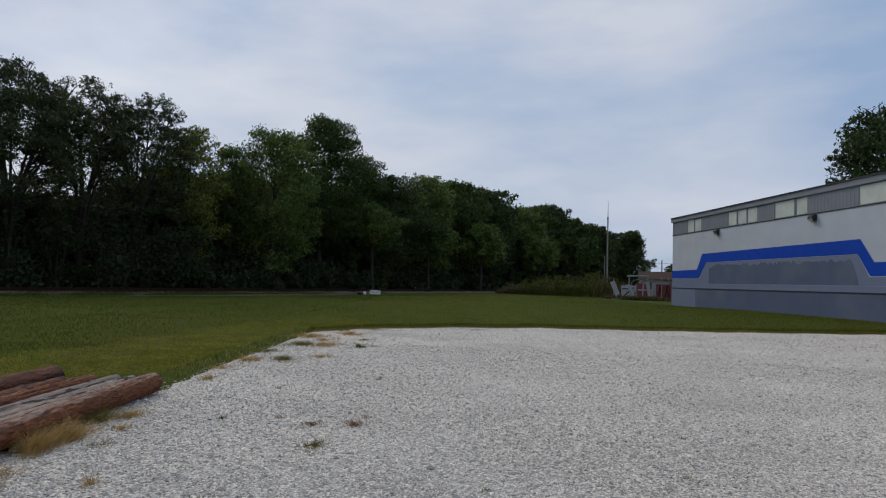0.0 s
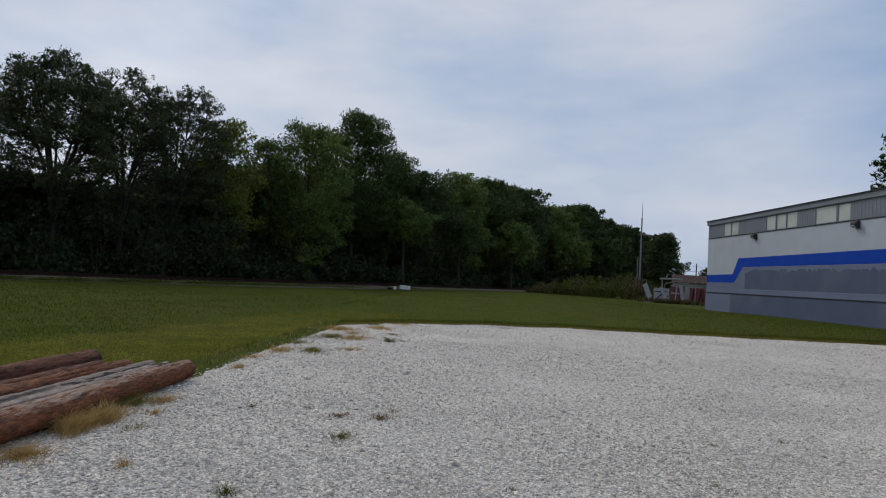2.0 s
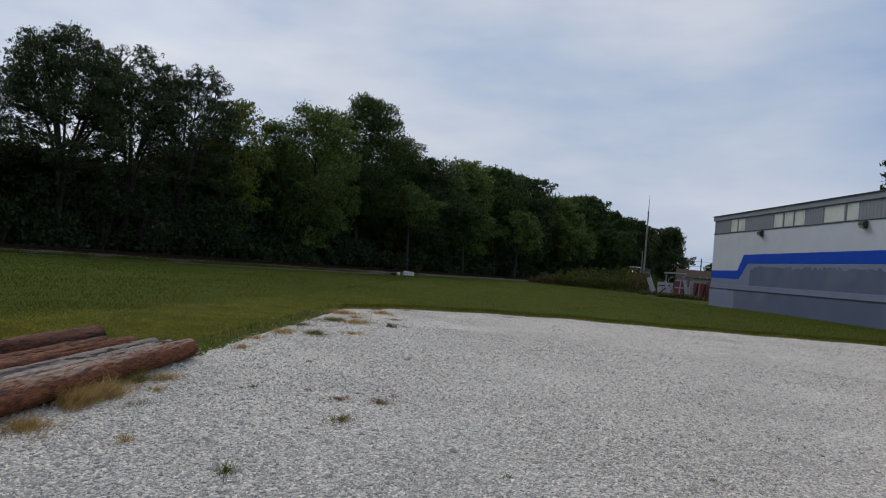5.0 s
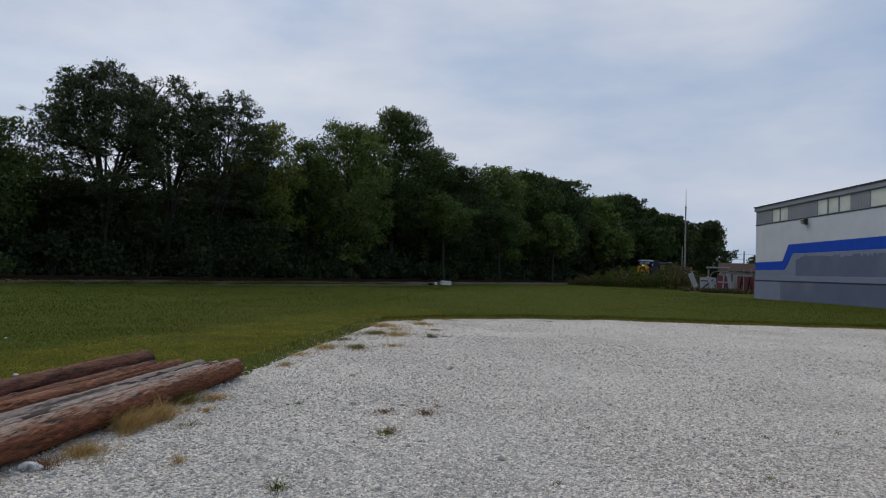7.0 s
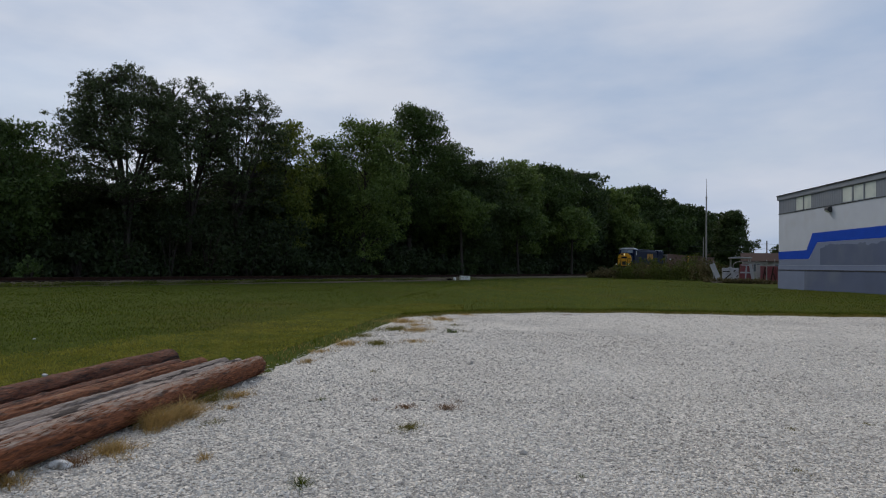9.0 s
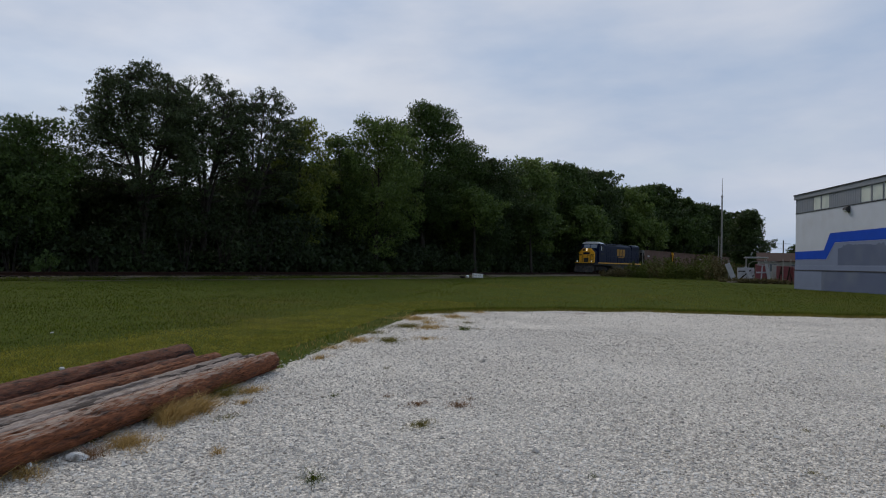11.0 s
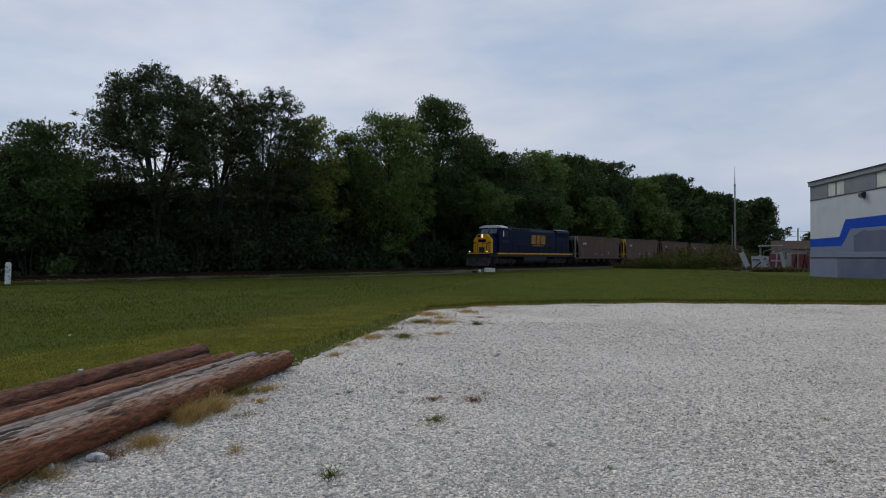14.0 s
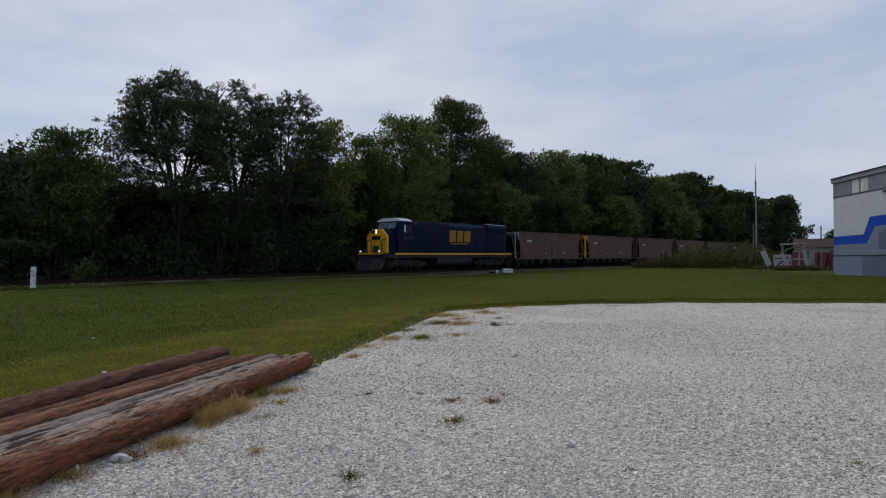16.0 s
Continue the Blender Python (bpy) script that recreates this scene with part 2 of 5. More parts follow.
# ---- mesh helpers ----
def mesh_from(name, verts, faces, material, smooth=False):
    me = bpy.data.meshes.new(name)
    me.from_pydata([tuple(v) for v in verts] if not isinstance(verts, np.ndarray) else verts.tolist(), [], faces if isinstance(faces, list) else faces.tolist())
    for mm in (material if isinstance(material, (list, tuple)) else (material,)):
        me.materials.append(mm)
    if smooth:
        me.polygons.foreach_set("use_smooth", [True] * len(me.polygons))
    me.update()
    return me


def part(name, bm, material, parent=None, label="", smooth=False):
    """One mesh object from a bmesh (or a mesh), under a thing or a part."""
    if isinstance(bm, bpy.types.Mesh):
        me = bm
    else:
        me = bpy.data.meshes.new(name)
        bm.to_mesh(me)
        bm.free()
        for mm in (material if isinstance(material, (list, tuple)) else (material,)):
            me.materials.append(mm)
        if smooth:
            me.polygons.foreach_set("use_smooth", [True] * len(me.polygons))
    ob = new(name, me)
    if parent is not None:
        ob.parent = parent
    if label:
        tagged(ob, label)
    return ob


def box(bm, x0, x1, y0, y1, z0, z1, bevel=0.0, m=None):
    """Adds a box, bevelled if asked, to a bmesh."""
    r = bmesh.ops.create_cube(bm, size=1.0, matrix=(m or Matrix()) @ Matrix.Translation(((x0 + x1) / 2, (y0 + y1) / 2, (z0 + z1) / 2)) @ Matrix.Diagonal((x1 - x0, y1 - y0, z1 - z0, 1)))
    if bevel:
        es = {e for v in r["verts"] for e in v.link_edges}
        bmesh.ops.bevel(bm, geom=list(es), offset=bevel, segments=2, affect="EDGES", profile=0.6)
    return bm


def rod(bm, a, b, r, sides=8, r2=None):
    """Adds a round bar from a to b."""
    a, b = Vector(a), Vector(b)
    d = b - a
    m = Matrix.Translation((a + b) / 2) @ d.to_track_quat("Z", "Y").to_matrix().to_4x4()
    bmesh.ops.create_cone(bm, cap_ends=True, segments=sides, radius1=r, radius2=r if r2 is None else r2, depth=d.length, matrix=m)
    return bm


def prism(bm, outline, axis, lo, hi):
    """Extrudes a flat outline of (a, b) pairs along an axis."""
    def at(a, b, c):
        return {"x": (c, a, b), "y": (a, c, b), "z": (a, b, c)}[axis]
    p = [bm.verts.new(at(a, b, lo)) for a, b in outline]
    q = [bm.verts.new(at(a, b, hi)) for a, b in outline]
    n = len(p)
    bm.faces.new(p)
    bm.faces.new(q[::-1])
    for i in range(n):
        bm.faces.new((p[i], p[(i + 1) % n], q[(i + 1) % n], q[i]))
    bmesh.ops.recalc_face_normals(bm, faces=bm.faces)
    return bm


def tube_data(points, radii, sides, verts, faces):
    """Adds a bent, tapering tube to lists of vertices and faces."""
    base = len(verts)
    prev = None
    for i, p in enumerate(points):
        d = (points[min(i + 1, len(points) - 1)] - points[max(i - 1, 0)]).normalized()
        u = d.orthogonal().normalized() if prev is None else (prev - d * prev.dot(d)).normalized()
        prev = u
        w = d.cross(u)
        for k in range(sides):
            a = 2 * math.pi * k / sides
            verts.append(tuple(p + (u * math.cos(a) + w * math.sin(a)) * radii[i]))
    for i in range(len(points) - 1):
        for k in range(sides):
            faces.append((base + i * sides + k, base + i * sides + (k + 1) % sides, base + (i + 1) * sides + (k + 1) % sides, base + (i + 1) * sides + k))


def blades(name, pts, heights, widths, material, rng, lean=0.35):
    """Grass: one bent, pointed blade of three triangles at each point."""
    n = len(pts)
    ang = rng.uniform(0, 2 * math.pi, n)
    side = np.column_stack([np.cos(ang), np.sin(ang), np.zeros(n)])
    la = rng.uniform(0, 2 * math.pi, n)
    out = np.column_stack([np.cos(la), np.sin(la), np.zeros(n)]) * (heights * rng.uniform(0.1, 1.0, n) * lean)[:, None]
    up = np.array([0, 0, 1.0])
    a, b = pts - side * widths[:, None] / 2, pts + side * widths[:, None] / 2
    mid = pts + up * (heights * 0.6)[:, None] + out * 0.4
    c, d = mid - side * widths[:, None] * 0.35, mid + side * widths[:, None] * 0.35
    top = pts + up * heights[:, None] + out
    v = np.stack([a, b, d, c, top], 1).reshape(-1, 3)
    i = np.arange(n)[:, None] * 5
    f = (i + np.array([[0, 1, 2, 3]])).tolist() + (i + np.array([[3, 2, 4]])).tolist()
    return mesh_from(name, v, f, material)


# ---- ground ----
TM, TC = 0.52, 45.5                      # the track's centre line: x = TM * y - TC
TL = math.hypot(1, TM)
TDIR = Vector((TM / TL, 1 / TL, 0))      # along the track, away from the camera
TOFF = TC / TL                           # distance of the line from the origin


def smooth(a, b, v):
    t = np.clip((v - a) / (b - a), 0, 1)
    return t * t * (3 - 2 * t)


def lot_far(x):
    return np.interp(x, [-3.9, -2.9, 0, 3.6, 6.8, 11.3, 18, 40], [19.7, 21, 23, 24.2, 24.3, 24.9, 26.2, 29])


def ground_z(x, y):
    """Height of the lawn: flush with the lot, rising a little to the track and to the building."""
    x, y = np.asarray(x, float), np.asarray(y, float)
    beyond = np.maximum(y - lot_far(x), 0) * (x > -6) + np.maximum(-6 - x, 0) * 0.6
    z = 0.12 * smooth(0, 18, beyond)
    wall = smooth(10, 22, x) * smooth(24, 33, y) * smooth(75, 50, y)
    z = z + wall * np.interp(y, [30, 34, 54], [0.27, 0.22, 0.05])
    far = smooth(120, 600, np.hypot(x, y))
    return z * (1 - far) + 0.025 * np.sin(x * 0.55 + 1) * np.sin(y * 0.4) * (1 - far) * (beyond > 1.0)


def ground():
    g = np.concatenate([-np.geomspace(2500, 70, 16), np.linspace(-60, 90, 151), np.geomspace(100, 2500, 16)])
    gy = np.concatenate([-np.geomspace(2500, 30, 12), np.linspace(-22, 130, 153), np.geomspace(140, 2500, 16)])
    X, Y = np.meshgrid(g, gy)
    Z = ground_z(X, Y) - 0.012
    v = np.column_stack([X.ravel(), Y.ravel(), Z.ravel()])
    w, h = len(g), len(gy)
    i = (np.arange(h - 1)[:, None] * w + np.arange(w - 1)[None]).ravel()
    f = np.column_stack([i, i + 1, i + w + 1, i + w])
    ob = new("ground", mesh_from("ground", v, f, M_LAWN, True))
    tagged(ob, "mown green lawn with yellowing patches, reaching the horizon", "lawn", kind="structure")


def gravel_lot():
    rng = np.random.default_rng(4)
    nu, nv = 90, 110
    u, v = np.linspace(0, 1, nu), np.linspace(0, 1, nv)
    U, V = np.meshgrid(u, v)
    X = -3.85 + U * 45
    Y = -25 + V * (lot_far(X) + 25)
    X[:, 0] += rng.normal(0, 0.035, nv)
    Y[-1] += rng.normal(0, 0.06, nu)
    Z = 0.0015 * np.sin(X * 1.1) * np.sin(Y * 0.8) + 0.003
    Z = np.where((U == 0) | (V == 1), -0.005, Z)
    i = (np.arange(nv - 1)[:, None] * nu + np.arange(nu - 1)[None]).ravel()
    f = np.column_stack([i, i + 1, i + nu + 1, i + nu])
    ob = new("gravel_lot", mesh_from("gravel_lot", np.column_stack([X.ravel(), Y.ravel(), Z.ravel()]), f, M_GRAVEL, True))
    tagged(ob, "pale crushed limestone gravel parking lot", "gravel lot", kind="structure")


def ballast():
    prof = [(-2.9, -0.1), (-2.5, 0.12), (-1.42, 0.285), (-0.6, 0.31), (0.6, 0.31), (1.42, 0.285), (2.6, 0.10), (2.9, -0.1)]
    ls = np.arange(-60, 560, 2.0)
    rng = np.random.default_rng(3)
    v, f = [], []
    for i, l in enumerate(ls):
        for (o, z) in prof:
            p = track_point(l, o + rng.normal(0, 0.08))
            v.append((p[0], p[1], z + (rng.normal(0, 0.02) if z > 0 else 0)))
    n = len(prof)
    for i in range(len(ls) - 1):
        for k in range(n - 1):
            f.append((i * n + k, i * n + k + 1, (i + 1) * n + k + 1, (i + 1) * n + k))
    ob = new("track_bed", mesh_from("track_bed", v, f, M_BALLAST))
    tagged(ob, "low bed of dark crushed stone under the rails", "ballast", kind="structure")
    return ob


def track_point(l, off=0.0):
    """A point of the track: l metres along from where it crosses y = 0, off metres to the side away from the camera."""
    y = l / TL
    return (TM * y - TC - off / TL, y + off * TM / TL)


def rails_and_ties():
    ang = math.degrees(math.atan2(TDIR.y, TDIR.x))
    for o in (-0.7175, 0.7175):
        bm = bmesh.new()
        prism(bm, [(-0.075, 0.33), (0.075, 0.33), (0.075, 0.345), (0.012, 0.37), (0.012, 0.455), (0.036, 0.465), (0.036, 0.497), (-0.036, 0.497), (-0.036, 0.465), (-0.012, 0.455), (-0.012, 0.37), (-0.075, 0.345)], "x", -60, 560)
        x, y = track_point(0, o)
        r = part("rail", bm, M_RAIL)
        r.matrix_world = pose(x, y, 0, 0, 0, ang)
        tagged(r, "rusty steel rail spiked to dark wooden ties", "rail", "rails of the track", "structure")
        bm = bmesh.new()
        box(bm, -60, 560, -0.03, 0.03, 0.498, 0.502)
        part("rail_head", bm, M_RAILTOP, r, "worn brown running surface")
    bed = bpy.data.objects["track_bed"]
    bm = bmesh.new()
    box(bm, -0.115, 0.115, -1.3, 1.3, 0.2, 0.365, 0.012)
    me = part("tie", bm, M_TIE).data
    bpy.data.objects.remove(bpy.data.objects["tie"])
    rng = random.Random(8)
    rest = []
    for i in range(700):
        l = 20 + i * 0.56
        x, y = track_point(l, rng.uniform(-0.05, 0.05))
        if i < 290:
            t = new("tie", me)
            t.parent = bed
            t.matrix_local = pose(x, y, rng.uniform(-0.012, 0.012), 0, 0, ang + rng.uniform(-1.5, 1.5))
        else:
            rest.append((x, y))
    bm = bmesh.new()
    for x, y in rest:
        box(bm, -0.115, 0.115, -1.3, 1.3, 0.2, 0.365, m=pose(x, y, 0, 0, 0, ang))
    far = part("far_ties", bm, M_TIE, bed)
    tagged(far, kind="stuff")


ground()
gravel_lot()
ballast()
rails_and_ties()


# ---- the building beside the lot ----
CORNER, WDIR = Vector((19.55, 54.6, 0)), Vector((0.0785, -0.9969, 0))
W_LEN = 46.0


def building():
    """Local axes: x along the long wall from its far corner towards the lot, y out of the wall towards the lawn, z up."""
    root = new("commercial_building")
    root.matrix_world = pose(CORNER.x, CORNER.y, 0, 0, 0, math.degrees(math.atan2(WDIR.y, WDIR.x)))
    tagged(root, "long white block building with blue zigzag stripe and grey base", "building")
    side = -1.0                                    # outwards is local -y

    def slab(name, x0, x1, z0, z1, t0, t1, material, label="", bevel=0.0):
        bm = bmesh.new()
        ya, yb = sorted((side * t0, side * t1))
        box(bm, x0, x1, ya, yb, z0, z1, bevel)
        return part(name, bm, material, root, label)

    def paint(name, outline, t, material, label=""):
        bm = bmesh.new()
        prism(bm, outline, "y", side * t, side * (t - 0.002))
        return part(name, bm, material, root, label)

    D = 24.0
    slab("wall", 0, W_LEN, -0.4, 6.035, -0.3, 0.0, M_WHITE, "white painted block wall")
    bm = bmesh.new()
    box(bm, 0, 0.3, 0.3, D, -0.4, 7.2)
    part("end_wall", bm, M_WHITE, root)
    bm = bmesh.new()
    box(bm, W_LEN - 0.3, W_LEN, 0.3, D, -0.4, 7.2)
    part("end_wall", bm, M_WHITE, root)
    bm = bmesh.new()
    box(bm, 0, W_LEN, D - 0.3, D, -0.4, 7.2)
    part("back_wall", bm, M_WHITE, root)
    # base course, proud of the wall, with a dark drip edge
    slab("base_course", 4.2, W_LEN, -0.4, 1.58, 0.003, 0.05, M_GREY, "dark grey painted base")
    slab("base_course", -0.02, 4.19, -0.4, 1.58, 0.003, 0.05, M_GREY_PALE, "paler grey repainted base")
    slab("drip_edge", -0.04, W_LEN, 1.585, 1.645, 0.003, 0.075, M_DARKTRIM, "dark metal drip edge")
    slab("ledge", -0.03, W_LEN, 1.65, 1.97, 0.003, 0.03, M_GREY_PALE, "pale grey band above the base")
    # painted fields
    paint("grey_field", [(0, 1.975), (W_LEN, 1.975), (W_LEN, 2.44), (22.6, 2.44), (21.8, 3.6), (5.9, 3.6), (4.8, 2.44), (0, 2.44)], 0.004, M_GREY_PALE, "pale grey painted field")
    rng = random.Random(5)
    ragged = [(6.3, 2.02), (21.9, 2.02), (21.45, 3.2)]
    x = 21.2
    while x > 6.6:
        ragged.append((x, 3.36 + rng.choice((-0.13, -0.03, 0.03, 0.09)) + rng.uniform(-0.03, 0.03)))
        x -= rng.uniform(0.04, 0.42)
    ragged.append((6.3, 3.15))
    paint("grey_patch", ragged, 0.007, M_GREY, "darker grey patch rolled over the old paint")
    paint("blue_stripe", [(0, 2.45), (4.75, 2.45), (5.9, 3.62), (21.8, 3.62), (22.65, 2.48), (31.0, 2.48), (32.2, 3.62), (W_LEN, 3.62), (W_LEN, 4.35), (31.8, 4.35), (30.7, 3.17), (22.95, 3.17), (22.0, 4.38), (5.25, 4.3), (4.4, 3.1), (0, 3.06)], 0.010, M_BLUE, "bright blue zigzag stripe")
    # clerestory of sheet metal and panes, under a flat metal roof edge
    slab("clerestory_sill", -0.03, W_LEN, 6.04, 6.08, -0.25, 0.04, M_DARKTRIM, "dark sill under the clerestory")
    panes = [(2.75, 3.9), (3.95, 5.1), (9.0, 10.2), (10.28, 11.45), (11.5, 12.75), (14.6, 16.6), (16.72, 17.85), (21.9, 24.0), (24.05, 26.0), (29.2, 31.2), (31.3, 33.3)]
    edges = [0.0]
    for a, b in panes:
        edges += [a, b]
    edges.append(W_LEN)
    for a, b in zip(edges[::2], edges[1::2]):
        if b - a < 0.3:
            slab("mullion", a, b, 6.09, 7.15, -0.06, 0.02, M_METAL)
            continue
        bm = bmesh.new()
        pts = []
        k = int((b - a) / 0.3) + 1
        for i in range(k):
            x0, x1 = a + (b - a) * i / k, a + (b - a) * (i + 1) / k
            w = x1 - x0
            pts += [(x0, 0.0), (x0 + 0.55 * w, 0.0), (x0 + 0.65 * w, -0.012), (x0 + 0.9 * w, -0.012)]
        pts.append((b, 0.0))
        prism(bm, pts + [(b, 0.1), (a, 0.1)], "z", 6.09, 7.15)
        part("metal_panel", bm, M_METAL, root, "ribbed grey sheet metal")
    for a, b in panes:
        w = slab("window", a + 0.02, b - 0.02, 6.1, 7.14, -0.05, -0.02, M_PANE, "milky white clerestory pane")
        bm = bmesh.new()
        for xx in (a + 0.02, b - 0.06):
            box(bm, xx, xx + 0.04, 0.0, 0.02, 6.1, 7.14)
        box(bm, a + 0.06, b - 0.06, 0.0, 0.02, 6.1, 6.14)
        box(bm, a + 0.06, b - 0.06, 0.0, 0.02, 7.10, 7.14)
        part("window_frame", bm, M_METAL, w)
    slab("fascia", -0.12, W_LEN, 7.155, 7.47, -0.3, 0.10, M_METAL, "grey metal roof fascia")
    slab("roof_edge", -0.16, W_LEN, 7.475, 7.545, -0.3, 0.16, M_DARKTRIM, "dark metal roof edging")
    bm = bmesh.new()
    box(bm, -0.1, W_LEN, 0.31, D, 7.2, 7.5)
    part("roof", bm, M_METAL, root)
    for lx in (7.65, 18.45, 30.0):
        bm = bmesh.new()
        yb = 0.0
        prism(bm, [(-0.02, 5.62), (-0.02, 6.0), (-0.14, 6.0), (-0.30, 5.9), (-0.32, 5.74), (-0.18, 5.62)], "x", lx - 0.21, lx + 0.21)
        bmesh.ops.bevel(bm, geom=list(bm.edges), offset=0.012, segments=1, affect="EDGES")
        lamp = part("wall_lamp", bm, M_DARKTRIM, root, "black wall pack lamp, unlit")
        bm = bmesh.new()
        prism(bm, [(-0.19, 5.612), (-0.32, 5.735), (-0.33, 5.725), (-0.20, 5.602)], "x", lx - 0.17, lx + 0.17)
        part("lens", bm, M_PANE, lamp, "clouded glass lens")


# ---- trees ----
def leaf_cloud(rng, blobs, per, size, fill=0.55):
    """Leaves as small pointed faces, scattered through ellipsoid clumps, thicker near their skins."""
    vs = []
    for (cx, cy, cz, rx, rz) in blobs:
        n = max(8, int(per * (rx * rx * rz) ** 0.6))
        d = rng.normal(size=(n, 3))
        d /= np.linalg.norm(d, axis=1)[:, None]
        r = 1 - np.abs(rng.normal(0, 1 - fill, n)) * 0.7
        r = np.where(rng.random(n) < 0.14, rng.uniform(1.0, 1.3, n), np.clip(r, 0.1, 1.06))
        c = np.array([cx, cy, cz]) + d * r[:, None] * np.array([rx, rx, rz])
        a = rng.normal(size=(n, 3)) + d * 0.4
        a /= np.linalg.norm(a, axis=1)[:, None]
        t = np.cross(a, rng.normal(size=(n, 3)))
        t /= np.linalg.norm(t, axis=1)[:, None]
        b = np.cross(a, t)
        s = 1.15 * size * rng.uniform(0.6, 1.35, n)[:, None]
        droop = np.array([0, 0, -0.35]) * s
        vs.append(np.stack([c - t * s, c - b * s * 0.5 + droop, c + t * s * 0.8 + b * s * 0.45], 1))
    v = np.concatenate(vs).reshape(-1, 3)
    f = np.arange(len(v)).reshape(-1, 3)
    return v, f


def tree(name, x, y, h, r, seed, leaf, label, bole=0.25, clumps=34, per=150, size=0.16, lean=0.0, spread=1.0, group="trees along the track", trunk_r=None):
    """A tapered trunk that forks into limbs, with leaf clumps at the limbs' ends, as a thing at (x, y)."""
    rng = np.random.default_rng(seed)
    z0 = float(ground_z(x, y)) - 0.05
    root = new(name)
    root.location = (x, y, z0)
    root.rotation_euler = (0, 0, rng.uniform(0, 6.28))
    tagged(root, label, "tree", group)
    tr = trunk_r or 0.012 * h + 0.05
    verts, faces = [], []
    crown0 = bole * h
    top = Vector((lean * h, 0, h * 0.86))
    mid = Vector((lean * h * 0.3 + rng.normal(0, 0.2), rng.normal(0, 0.2), crown0))
    trunk = [Vector((0, 0, 0)), Vector((0.02, 0, 0.25)), mid * 0.5, mid, mid.lerp(top, 0.4), mid.lerp(top, 0.75), top]
    tube_data(trunk, [tr * 1.7, tr * 1.2, tr, tr * 0.85, tr * 0.6, tr * 0.35, 0.03], 8, verts, faces)
    blobs = []
    for k in range(clumps):
        u = (k + 0.5) / clumps
        zz = crown0 + (h * 0.97 - crown0) * (u ** 0.85)
        wide = math.sin(math.pi * min(1, 0.18 + 0.80 * u)) ** 0.7
        a = k * 2.39996 + rng.uniform(-0.5, 0.5)
        rad = r * wide * spread * rng.uniform(0.35, 0.95)
        c = Vector((math.cos(a) * rad + lean * zz, math.sin(a) * rad, zz + rng.normal(0, 0.3)))
        br = r * rng.uniform(0.24, 0.42)
        c.z = min(c.z, h - br * 0.7)
        blobs.append((c.x, c.y, c.z, br, br * rng.uniform(0.55, 0.9)))
        for q in range(3):
            o = Vector((rng.normal(), rng.normal(), rng.normal() * 0.6 + 0.35)).normalized() * br * rng.uniform(0.8, 1.25)
            b2 = br * rng.uniform(0.28, 0.5)
            blobs.append((c.x + o.x + math.cos(a) * br * 0.3, c.y + o.y + math.sin(a) * br * 0.3, min(c.z + o.z, h - b2 * 0.6), b2, b2 * rng.uniform(0.5, 0.85)))
        if k % 2 == 0:
            s = max(0.0, min(0.95, (c.z - rad * 0.9 - crown0) / max(0.1, top.z - crown0)))
            a0 = mid.lerp(top, s)
            m1 = a0.lerp(c, 0.5) + Vector((0, 0, rad * 0.12))
            lr = tr * 0.45 * (1 - 0.6 * s)
            tube_data([a0, m1, c], [lr, lr * 0.6, 0.025], 5, verts, faces)
            e = c + Vector((rng.uniform(-br, br) * 0.7, rng.uniform(-br, br) * 0.7, min(br * rng.uniform(0.1, 0.6), h - c.z)))
            tube_data([m1, m1.lerp(e, 0.6), e], [lr * 0.45, lr * 0.3, 0.015], 4, verts, faces)
    part("trunk", mesh_from("trunk", verts, faces, M_BARK, True), None, root)
    v, f = leaf_cloud(rng, blobs, per, size)
    part("crown", mesh_from("crown", v, f, leaf), None, root)
    return root


